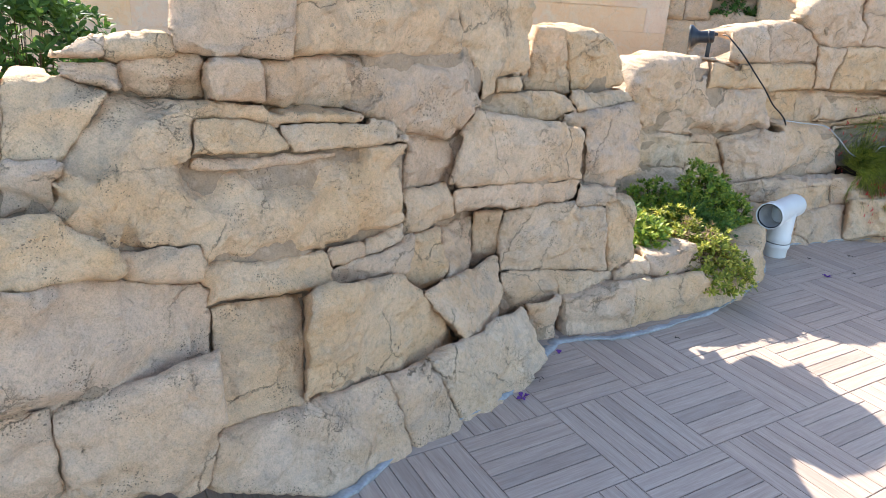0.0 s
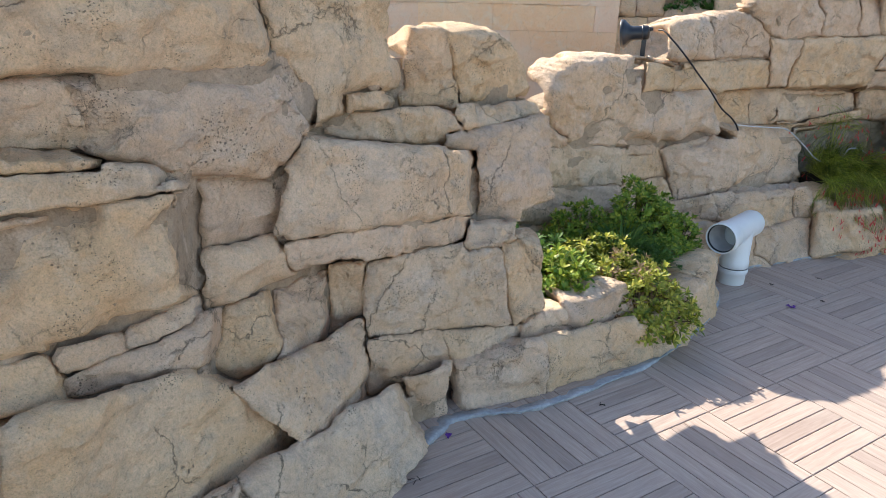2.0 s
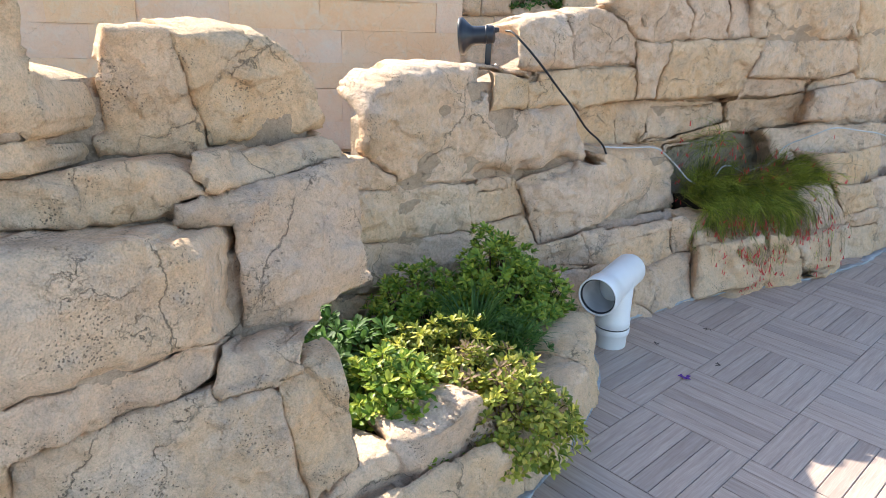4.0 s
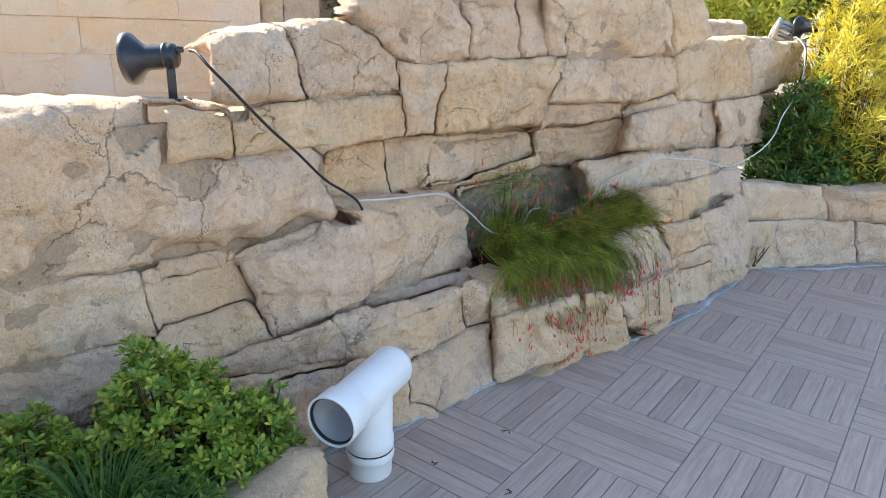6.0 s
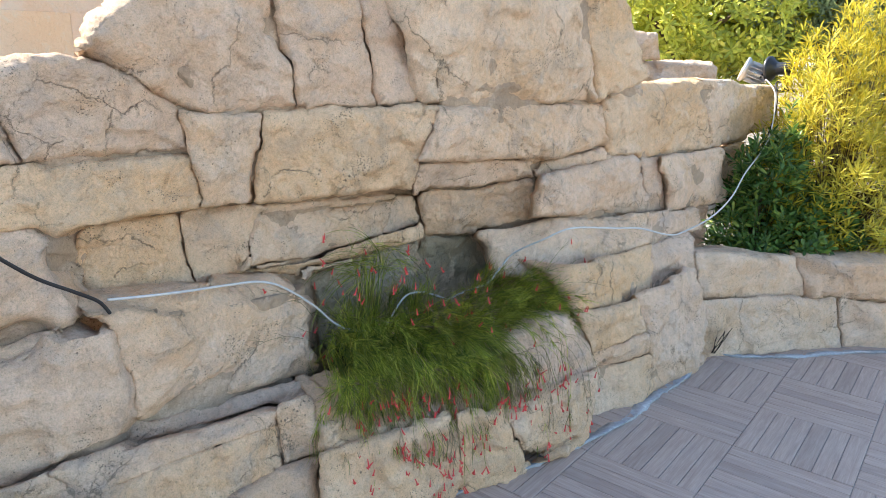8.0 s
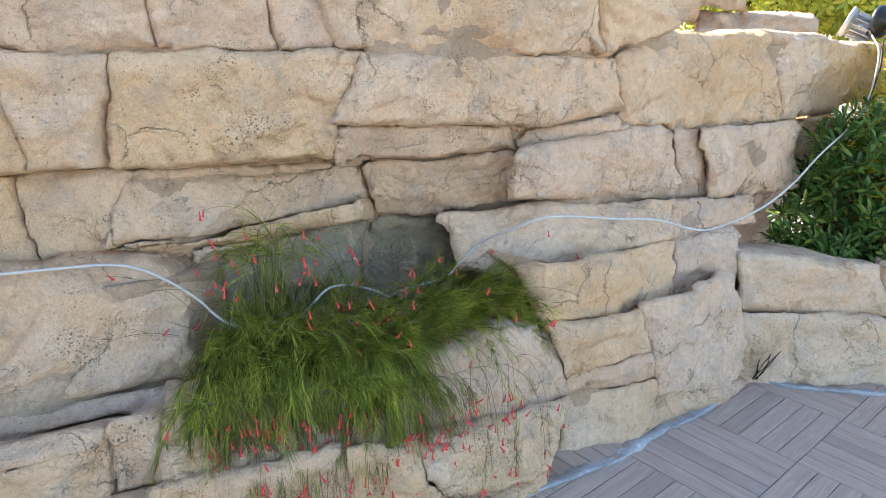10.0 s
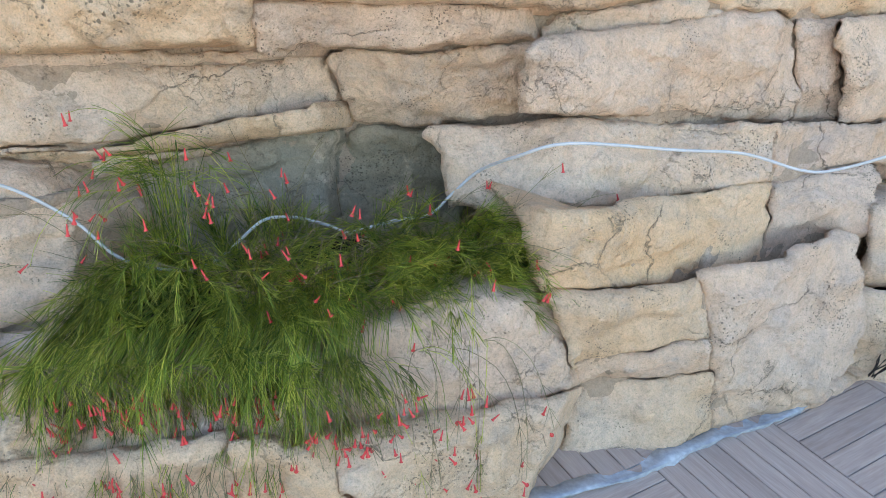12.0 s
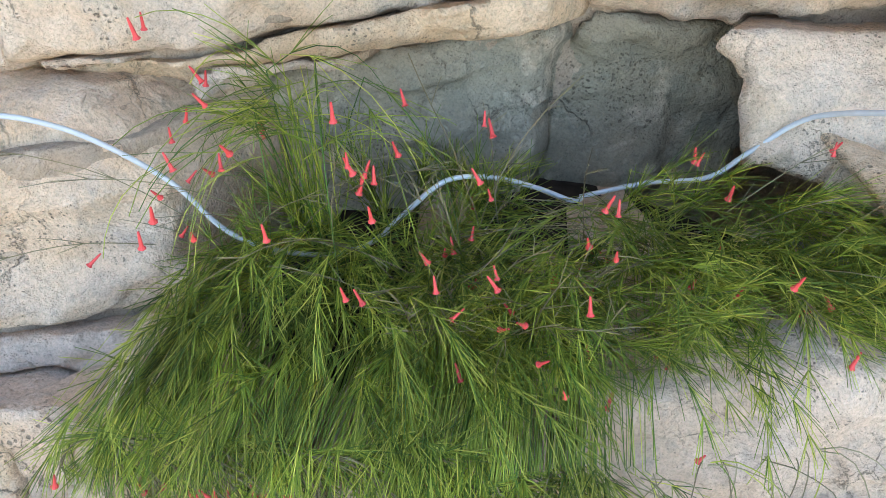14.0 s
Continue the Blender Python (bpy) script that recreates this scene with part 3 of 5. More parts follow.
# front wall
stone(A, (-0.79, 2.06, 1.73), (-0.49, 2.29, 1.75), (-0.52, 2.22, 1.46), (-0.80, 2.03, 1.48), .5, .05)
stone(A, (-0.50, 2.34, 1.75), (-0.04, 2.84, 1.80), (0.03, 2.91, 1.44), (-0.52, 2.31, 1.46), .5, .05)
stone(A, (-0.025, 2.97, 1.805), (0.345, 3.50, 1.825), (0.395, 3.48, 1.30), (0.15, 3.14, 1.215), .25, .06)
stone(A, (0.12, 2.98, 1.20), (0.69, 3.46, 1.07), (0.72, 3.46, 0.76), (0.05, 2.87, 0.89), .3, .06)
stone(A, (0.24, 3.40, 1.22), (0.53, 3.61, 1.22), (0.74, 3.80, 1.02), (0.14, 3.31, 1.15), .3, .03)
stone(A, (0.23, 3.34, 1.30), (0.36, 3.45, 1.31), (0.37, 3.45, 1.25), (0.23, 3.34, 1.23), .3, .02)
stone(A, (-0.14, 2.82, 1.07), (0.11, 3.11, 1.05), (0.07, 3.09, 0.81), (-0.15, 2.81, 0.88), .2, .03)
stone(A, (0.06, 2.94, 0.83), (0.71, 3.43, 0.81), (0.68, 3.42, 0.74), (0.07, 2.96, 0.75), .3, .02)
stone(A, (-0.13, 2.76, 0.89), (0.01, 2.95, 0.88), (0.06, 3.00, 0.72), (-0.15, 2.73, 0.71), .3, .03)
stone(A, (0.28, 3.22, 0.65), (0.82, 3.42, 0.685), (0.88, 3.41, 0.32), (0.32, 3.17, 0.37), .1, .04)
stone(A, (0.83, 3.41, 0.69), (1.00, 3.46, 0.70), (1.045, 3.47, 0.38), (0.90, 3.44, 0.30), .12, .07, 0.0)
stone(A, (0.70, 3.44, 0.80), (0.88, 3.47, 0.725), (0.92, 3.44, 0.67), (0.69, 3.37, 0.68), .15, .06, 0.0)
stone(A, (0.32, 3.11, 0.39), (0.60, 3.29, 0.35), (0.63, 3.30, 0.18), (0.33, 3.11, 0.19), .3, .025)
stone(A, (0.60, 3.28, 0.35), (0.94, 3.48, 0.29), (0.94, 3.47, 0.20), (0.63, 3.28, 0.20), .3, .02)
stone(A, (0.44, 3.81, 1.525), (0.59, 3.86, 1.515), (0.65, 3.88, 1.18), (0.39, 3.77, 1.20), .4, .06)
boulder(A, 0.4, 0.06, (0.60, 3.86, 1.52), (0.843, 3.968, 1.505), (0.935, 4.06, 1.43), (0.986, 4.118, 1.33), (1.004, 4.16, 1.169), (0.65, 3.91, 1.17))
stone(A, (0.62, 3.70, 1.22), (1.02, 4.09, 1.19), (1.06, 4.04, 1.13), (0.67, 3.70, 1.10), .2, .03)
stone(A, (0.59, 3.61, 1.11), (1.09, 3.99, 1.14), (1.12, 3.90, 0.76), (0.67, 3.54, 0.72), .25, .05)
boulder(A, 0.3, 0.05, (-1.21, 1.841, 1.394), (-1.103, 1.894, 1.394), (-0.998, 1.938, 1.356), (-0.966, 1.946, 1.318), (-1.089, 1.852, 1.168), (-1.216, 1.791, 1.178))
boulder(A, 0.3, 0.05, (-1.183, 1.742, 1.192), (-1.047, 1.78, 1.188), (-1.064, 1.774, 1.102), (-1.082, 1.768, 1.037), (-1.206, 1.732, 1.025))
boulder(A, 0.3, 0.04, (-1.101, 1.581, 1.081), (-1.01, 1.649, 1.078), (-0.845, 1.732, 0.942), (-0.873, 1.695, 0.888), (-1.1, 1.531, 0.906))
boulder(A, 0.3, 0.06, (-1.071, 1.49, 0.924), (-0.9, 1.747, 0.858), (-0.745, 1.971, 0.745), (-0.735, 1.95, 0.5), (-0.922, 1.667, 0.54), (-1.085, 1.421, 0.594))
boulder(A, 0.3, 0.05, (-1.134, 1.482, 0.532), (-1.045, 1.556, 0.527), (-1.043, 1.573, 0.242), (-1.162, 1.469, 0.323))
boulder(A, 0.3, 0.05, (-1.048, 1.572, 0.52), (-0.911, 1.644, 0.547), (-0.654, 1.777, 0.584), (-0.639, 1.764, 0.375), (-0.717, 1.702, 0.155), (-1.031, 1.554, 0.26))
boulder(A, 0.3, 0.03, (-0.924, 1.78, 0.926), (-0.814, 1.849, 0.938), (-0.725, 1.9, 0.928), (-0.715, 1.895, 0.876), (-0.725, 1.881, 0.84), (-0.886, 1.786, 0.847))
boulder(A, 0.3, 0.03, (-0.72, 1.938, 0.825), (-0.581, 2.075, 0.811), (-0.409, 2.24, 0.784), (-0.401, 2.219, 0.678), (-0.562, 2.062, 0.696), (-0.704, 1.928, 0.729))
boulder(A, 0.3, 0.04, (-0.723, 2, 0.672), (-0.58, 2.129, 0.663), (-0.463, 2.224, 0.638), (-0.438, 2.037, 0.299), (-0.656, 1.847, 0.324))
boulder(A, 0.3, 0.05, (-0.42, 1.997, 0.328), (-0.416, 2.04, 0.73), (-0.284, 2.246, 0.678), (-0.174, 2.415, 0.606), (-0.018, 2.646, 0.407), (0.119, 2.766, 0.195), (-0.18, 2.371, 0.228))
boulder(A, 0.3, 0.025, (-0.386, 2.329, 0.71), (-0.114, 2.599, 0.728), (-0.11, 2.579, 0.662), (-0.282, 2.4, 0.624), (-0.377, 2.314, 0.641))
boulder(A, 0.3, 0.02, (-0.409, 2.298, 0.787), (-0.307, 2.403, 0.788), (-0.285, 2.407, 0.735), (-0.38, 2.305, 0.72))
boulder(A, 0.3, 0.02, (-0.284, 2.434, 0.72), (-0.282, 2.461, 0.78), (-0.162, 2.591, 0.777), (-0.151, 2.577, 0.717))
boulder(A, 0.3, 0.03, (-0.113, 2.746, 0.661), (-0.003, 2.836, 0.701), (0.025, 2.82, 0.534), (-0.038, 2.754, 0.444), (-0.105, 2.72, 0.514))
boulder(A, 0.3, 0.03, (0.004, 3.002, 0.648), (0.135, 3.226, 0.629), (0.138, 3.03, 0.484), (0.041, 2.837, 0.479))
boulder(A, 0.3, 0.03, (0.165, 3.208, 0.389), (0.15, 3.176, 0.65), (0.27, 3.22, 0.664), (0.25, 3.232, 0.472))
boulder(A, 0.3, 0.04, (-0.026, 2.596, 0.509), (0.269, 3.114, 0.451), (0.313, 3.039, 0.315), (0.219, 2.761, 0.239), (0.107, 2.6, 0.29))
boulder(A, 0.3, 0.06, (-0.673, 1.789, 0.322), (-0.432, 2.006, 0.314), (-0.173, 2.237, 0.299), (-0.049, 2.198, -0.013), (-0.313, 1.948, -0.028), (-0.659, 1.716, 0.148))
boulder(A, 0.3, 0.05, (-0.162, 2.289, 0.272), (-0.013, 2.428, 0.245), (0.151, 2.399, -0.01), (-0.034, 2.201, -0.009))
boulder(A, 0.3, 0.05, (-0.001, 2.408, 0.263), (0.124, 2.578, 0.29), (0.438, 2.943, 0.273), (0.524, 2.88, 0.045), (0.421, 2.698, -0.034), (0.155, 2.404, 0))
boulder(A, 0.3, 0.03, (0.464, 3.089, 0.215), (0.641, 3.197, 0.239), (0.628, 3.199, -0.016), (0.597, 3.185, -0.147))
boulder(A, 0.4, 0.09, (-1.05, 1.745, 1.135), (-0.933, 1.903, 1.355), (-0.39, 2.377, 1.263), (-0.193, 2.526, 1.155), (-0.15, 2.549, 1.099), (-0.149, 2.471, 0.843), (-0.368, 2.257, 0.806), (-0.578, 2.063, 0.807), (-0.913, 1.793, 0.938), (-1.026, 1.704, 0.99))
boulder(A, 0.3, 0.018, (-0.752, 1.976, 1.179), (-0.739, 2.006, 1.284), (-0.628, 2.111, 1.273), (-0.557, 2.176, 1.248), (-0.495, 2.22, 1.157))
boulder(A, 0.3, 0.018, (-0.543, 2.194, 1.245), (-0.315, 2.409, 1.227), (-0.222, 2.488, 1.197), (-0.164, 2.521, 1.135), (-0.5, 2.201, 1.157))
boulder(A, 0.3, 0.018, (-0.779, 2.008, 1.132), (-0.772, 2.027, 1.162), (-0.483, 2.253, 1.143), (-0.293, 2.402, 1.128), (-0.481, 2.24, 1.111), (-0.755, 2.02, 1.116))
boulder(A, 0.4, 0.04, (-1.111, 1.932, 1.432), (-1.056, 1.946, 1.49), (-0.988, 1.968, 1.512), (-0.998, 1.97, 1.438))
boulder(A, 0.4, 0.04, (-0.989, 1.981, 1.507), (-0.847, 2.057, 1.526), (-0.823, 2.067, 1.504), (-0.829, 2.058, 1.451), (-0.993, 1.973, 1.441))
boulder(A, 0.3, 0.03, (-1.106, 1.923, 1.43), (-0.981, 1.974, 1.436), (-0.962, 1.964, 1.355), (-1.036, 1.939, 1.37), (-1.107, 1.918, 1.406))
boulder(A, 0.3, 0.03, (-0.97, 2.029, 1.437), (-0.751, 2.143, 1.436), (-0.765, 2.16, 1.313), (-0.964, 2.053, 1.33))
boulder(A, 0.3, 0.03, (-0.714, 2.05, 1.448), (-0.604, 2.146, 1.442), (-0.595, 2.158, 1.315), (-0.72, 2.048, 1.333))
boulder(A, 0.3, 0.03, (-0.614, 2.265, 1.429), (-0.406, 2.525, 1.419), (-0.383, 2.561, 1.263), (-0.616, 2.27, 1.295))
boulder(A, 0.3, 0.07, (-0.346, 2.503, 1.421), (0.081, 2.962, 1.409), (0.144, 3.028, 1.318), (0.127, 3.01, 1.149), (0.021, 2.896, 1.079), (-0.152, 2.711, 1.153), (-0.34, 2.509, 1.274))
stone(A, (-1.75, 1.55, 1.40), (-1.22, 1.835, 1.395), (-1.22, 1.79, 1.18), (-1.75, 1.50, 1.15), .3, .05)
stone(A, (-1.75, 1.50, 1.15), (-1.21, 1.74, 1.18), (-1.22, 1.73, 1.03), (-1.75, 1.45, 1.00), .3, .04)
stone(A, (-1.80, 1.30, 1.00), (-1.12, 1.57, 1.07), (-1.10, 1.45, 0.62), (-1.80, 1.10, 0.60), .3, .05)
stone(A, (-1.80, 1.10, 0.58), (-1.16, 1.46, 0.55), (-1.22, 1.38, -0.03), (-1.80, 1.00, -0.03), .3, .05)
# border of the shrub bed
stone(B, (0.65, 3.22, 0.23), (1.03, 3.36, 0.25), (1.08, 3.38, -0.03), (0.68, 3.22, -0.03), .3, .04)
stone(B, (1.05, 3.40, 0.24), (1.59, 3.71, 0.21), (1.63, 3.70, -0.01), (1.09, 3.39, -0.03), .3, .04)
stone(B, (1.62, 3.72, 0.24), (1.99, 4.10, 0.27), (2.00, 4.06, -0.02), (1.66, 3.70, -0.02), .38, .08)
stone(B, (2.01, 4.12, 0.27), (2.20, 4.52, 0.28), (2.23, 4.44, -0.02), (2.03, 4.08, -0.02), .38, .08)
stone(B, (0.94, 3.43, 0.31), (1.20, 3.59, 0.32), (1.21, 3.60, 0.19), (0.94, 3.43, 0.22), .2, .07)
stone(B, (1.18, 3.52, 0.36), (1.48, 3.74, 0.38), (1.54, 3.79, 0.18), (1.20, 3.54, 0.22), .2, .08)
# back wall
stone(C, (1.823, 5.054, 1.30), (2.042, 5.141, 1.26), (2.05, 5.119, 1.114), (1.829, 5.02, 1.124), .5, .04)
stone(C, (0.99, 4.55, 0.88), (1.13, 4.62, 0.85), (1.12, 4.61, 0.60), (0.98, 4.54, 0.65), .2, .04)
stone(C, (1.01, 4.55, 0.62), (1.69, 4.90, 0.53), (1.70, 4.90, 0.28), (1.04, 4.57, 0.39), .3, .03)
stone(C, (1.73, 4.91, 0.36), (2.16, 5.00, 0.42), (2.44, 5.07, 0.44), (2.44, 5.03, 0.30), .3, .03)
stone(C, (1.73, 4.90, 0.34), (2.42, 5.02, 0.29), (2.42, 5.02, 0.02), (1.73, 4.88, 0.02), .3, .03)
stone(C, (1.04, 4.56, 0.38), (1.70, 4.88, 0.27), (1.70, 4.88, 0.02), (1.04, 4.55, 0.02), .3, .03)
stone(C, (2.10, 4.86, 0.33), (2.73, 5.02, 0.30), (2.77, 5.00, -0.02), (2.12, 4.84, -0.02), .3, .04)
stone(C, (4.79, 6.13, 1.52), (5.70, 6.50, 1.57), (5.94, 6.63, 1.18), (4.84, 6.15, 1.18), .5, .06)
stone(C, (5.71, 6.50, 1.58), (6.90, 7.10, 1.53), (6.98, 7.14, 1.23), (5.95, 6.62, 1.18), .5, .06)
boulder(C, 0.45, 0.09, (2.523, 5.374, 1.60), (2.562, 5.386, 1.693), (2.651, 5.417, 1.77), (2.818, 5.477, 1.85), (3.07, 5.57, 1.90), (3.16, 5.61, 1.44), (2.803, 5.484, 1.43), (2.70, 5.443, 1.50))
stone(C, (3.09, 5.60, 1.88), (3.39, 5.73, 1.91), (3.49, 5.75, 1.44), (3.18, 5.63, 1.44), .6, .05)
stone(C, (3.39, 5.71, 1.91), (3.58, 5.75, 1.93), (3.70, 5.79, 1.46), (3.50, 5.73, 1.45), .6, .05)
stone(C, (3.52, 5.61, 1.93), (4.49, 5.96, 2.05), (4.70, 6.06, 1.46), (3.69, 5.70, 1.45), .6, .07)
stone(C, (4.51, 5.97, 2.04), (4.83, 6.07, 1.98), (5.05, 6.14, 1.56), (4.70, 6.03, 1.46), .6, .07)
stone(C, (0.74, 4.42, 0.58), (1.01, 4.56, 0.60), (1.03, 4.56, 0.02), (0.74, 4.42, 0.02), .3, .05)
boulder(C, 0.5, 0.07, (1.986, 5.173, 1.33), (2.003, 5.202, 1.499), (2.064, 5.228, 1.546), (2.28, 5.302, 1.577), (2.343, 5.283, 1.298))
boulder(C, 0.5, 0.07, (2.291, 5.307, 1.569), (2.478, 5.383, 1.592), (2.656, 5.46, 1.541), (2.778, 5.518, 1.433), (2.804, 5.537, 1.295), (2.349, 5.349, 1.29))
boulder(C, 0.3, 0.04, (2.038, 5.181, 1.23), (2.172, 5.246, 1.261), (2.322, 5.317, 1.284), (2.804, 5.536, 1.285), (2.85, 5.537, 1.132), (2.314, 5.289, 1.1), (2.031, 5.162, 1.112))
boulder(C, 0.3, 0.03, (2.771, 5.477, 1.421), (3.047, 5.583, 1.423), (3.001, 5.57, 1.132), (2.844, 5.51, 1.13))
boulder(C, 0.3, 0.04, (3.019, 5.635, 1.115), (3.051, 5.597, 1.422), (3.741, 5.725, 1.441), (3.65, 5.756, 1.105))
boulder(C, 0.3, 0.04, (3.658, 5.674, 1.224), (3.752, 5.719, 1.441), (4.777, 6.142, 1.417), (4.845, 6.165, 1.228), (4.337, 5.955, 1.193))
boulder(C, 0.3, 0.04, (3.672, 5.784, 1.1), (3.683, 5.766, 1.202), (4.396, 6.04, 1.171), (4.399, 6.056, 1.099), (4.036, 5.926, 1.075))
boulder(C, 0.3, 0.02, (2.472, 5.486, 0.896), (2.493, 5.493, 1.063), (2.738, 5.597, 1.055), (2.779, 5.616, 0.827))
boulder(C, 0.3, 0.02, (2.77, 5.65, 1.049), (3.039, 5.71, 1.061), (2.947, 5.693, 0.799), (2.805, 5.662, 0.809))
boulder(C, 0.3, 0.02, (2.96, 5.646, 0.841), (3.066, 5.736, 1.056), (3.654, 6.036, 1.03), (3.674, 6.023, 0.888), (3.43, 5.878, 0.772))
boulder(C, 0.3, 0.05, (2.055, 5.122, 0.724), (2.299, 5.17, 0.764), (2.547, 5.219, 0.801), (2.595, 5.202, 0.614), (2.583, 5.189, 0.534), (2.377, 5.144, 0.47), (2.145, 5.097, 0.42))
boulder(C, 0.3, 0.07, (2.562, 5.281, 0.864), (2.725, 5.379, 0.86), (3.096, 5.597, 0.802), (3.204, 5.645, 0.686), (3.226, 5.618, 0.428), (2.919, 5.433, 0.441), (2.609, 5.253, 0.498))
boulder(C, 0.3, 0.015, (2.06, 5.178, 0.749), (2.337, 5.246, 0.789), (2.338, 5.198, 0.757), (2.18, 5.147, 0.726))
boulder(C, 0.3, 0.02, (1.771, 5.016, 0.786), (1.968, 5.142, 0.766), (2.019, 5.15, 0.706), (1.77, 4.99, 0.728))
boulder(C, 0.3, 0.03, (1.757, 4.972, 0.565), (2.044, 5.115, 0.563), (2.135, 5.116, 0.41), (1.999, 5.043, 0.39), (1.753, 4.938, 0.451))
boulder(C, 0.3, 0.015, (2.596, 5.294, 0.47), (3.124, 5.477, 0.448), (3.177, 5.48, 0.416), (2.808, 5.345, 0.417), (2.604, 5.282, 0.44))
boulder(C, 0.3, 0.02, (2.402, 5.096, 0.449), (2.691, 5.177, 0.461), (2.988, 5.256, 0.469), (3.008, 5.227, 0.433), (2.446, 5.045, 0.385))
boulder(C, 0.3, 0.03, (2.45, 5.026, 0.388), (2.683, 5.127, 0.412), (3.026, 5.262, 0.407), (3.034, 5.215, 0.259), (2.672, 5.058, 0.223), (2.457, 5.015, 0.347))
boulder(C, 0.3, 0.03, (3.032, 5.27, 0.427), (3.165, 5.284, 0.456), (3.201, 5.27, 0.259), (3.052, 5.255, 0.231))
boulder(C, 0.3, 0.03, (2.665, 5.018, 0.237), (3.02, 5.169, 0.273), (3.175, 5.228, 0.266), (3.146, 5.142, 0.008), (3.024, 5.082, -0.032), (2.658, 4.971, 0.085))
boulder(C, 0.3, 0.03, (3.135, 5.094, 0.046), (3.149, 5.132, 0.331), (3.662, 5.256, 0.353), (3.67, 5.219, 0.036))
stone(C, (3.70, 5.225, 0.32), (3.93, 5.30, 0.32), (3.95, 5.30, -0.01), (3.71, 5.25, -0.01), .3, .03)
boulder(C, 0.3, 0.02, (3.801, 6.056, 1.009), (4.358, 6.055, 1.073), (4.408, 6.128, 0.862), (3.835, 6.12, 0.824))
boulder(C, 0.3, 0.04, (4.346, 5.919, 0.922), (4.347, 5.917, 1.116), (5.059, 6.218, 1.157), (5.184, 6.273, 1.035), (5.216, 6.289, 0.853))
boulder(C, 0.3, 0.02, (4.371, 6.062, 1.131), (4.821, 6.159, 1.213), (4.891, 6.165, 1.171), (4.384, 6.058, 1.096))
boulder(C, 0.3, 0.03, (5.285, 6.249, 1.103), (5.982, 6.589, 1.122), (6.079, 6.605, 0.811), (5.382, 6.271, 0.849))
boulder(C, 0.3, 0.03, (5.188, 6.294, 1.111), (5.316, 6.321, 1.088), (5.409, 6.335, 0.837), (5.24, 6.299, 0.85))
boulder(C, 0.3, 0.03, (6.138, 6.755, 1.102), (6.485, 6.886, 1.099), (6.543, 6.905, 0.746), (6.251, 6.794, 0.762))
boulder(C, 0.3, 0.04, (4.082, 5.996, 0.846), (4.44, 6.046, 0.874), (5.084, 6.099, 0.86), (5.078, 6.026, 0.733), (4.73, 5.95, 0.66), (4.505, 5.93, 0.663), (4.154, 5.937, 0.733))
boulder(C, 0.3, 0.03, (5.116, 6.122, 0.841), (5.633, 6.34, 0.826), (5.691, 6.348, 0.711), (5.146, 6.115, 0.701))
boulder(C, 0.3, 0.04, (4.382, 5.653, 0.663), (4.405, 5.684, 0.743), (5.089, 6.043, 0.716), (5.134, 6.01, 0.474), (4.677, 5.771, 0.496), (4.434, 5.654, 0.548))
boulder(C, 0.3, 0.03, (5.141, 6.104, 0.698), (5.506, 6.213, 0.714), (5.51, 6.159, 0.52), (5.172, 6.043, 0.458))
boulder(C, 0.3, 0.03, (4.435, 5.63, 0.546), (4.864, 5.779, 0.497), (4.927, 5.77, 0.352), (4.515, 5.612, 0.331))
boulder(C, 0.3, 0.02, (4.529, 5.645, 0.3), (4.919, 5.745, 0.352), (4.947, 5.755, 0.227), (4.544, 5.65, 0.225))
boulder(C, 0.3, 0.05, (4.873, 5.771, 0.516), (5.369, 5.992, 0.57), (5.463, 6.015, 0.441), (5.525, 5.995, 0.101), (5.293, 5.883, 0.012), (4.994, 5.753, 0.005))
boulder(C, 0.3, 0.03, (4.466, 5.609, -0.144), (4.559, 5.686, 0.186), (4.955, 5.768, 0.209), (4.973, 5.736, 0.012))
boulder(C, 0.3, 0.07, (3.864, 5.458, 0.532), (4.358, 5.624, 0.558), (4.465, 5.598, 0.398), (4.478, 5.563, 0.293), (4.209, 5.472, 0.276), (3.852, 5.361, 0.279))
boulder(C, 0.3, 0.04, (3.911, 5.294, 0.316), (4.192, 5.403, 0.312), (4.458, 5.506, 0.306), (4.373, 5.412, 0.036), (3.907, 5.267, 0.203))
boulder(C, 0.3, 0.03, (3.002, 5.693, 1.04), (3.745, 6.092, 1.003), (3.766, 6.085, 0.883), (3.506, 5.937, 0.846), (2.982, 5.65, 0.844))
boulder(C, 0.3, 0.02, (2.944, 5.733, 0.787), (3.776, 5.963, 0.904), (3.783, 5.959, 0.838), (3.576, 5.901, 0.808))
boulder(C, 0.45, 0.09, (1.195, 4.655, 1.225), (1.27, 4.693, 1.295), (1.44, 4.78, 1.345), (1.686, 4.911, 1.335), (1.93, 5.04, 1.305), (2.375, 5.278, 1.165), (2.413, 5.304, 0.86), (2.069, 5.126, 0.81), (1.599, 4.88, 0.808), (1.401, 4.776, 0.841), (1.27, 4.703, 0.907), (1.185, 4.66, 0.995), under=True)
boulder(C, 0.3, 0.06, (0.986, 4.603, 0.946), (1.136, 4.678, 0.984), (1.331, 4.75, 0.878), (1.3, 4.727, 0.825), (0.988, 4.592, 0.875))
boulder(C, 0.3, 0.04, (1.139, 4.625, 0.836), (1.694, 4.922, 0.768), (1.721, 4.933, 0.58), (1.417, 4.769, 0.579), (1.131, 4.615, 0.603))
boulder(C, 0.3, 0.03, (1.712, 4.981, 0.75), (2.017, 5.17, 0.718), (2.089, 5.193, 0.544), (1.738, 4.974, 0.569))
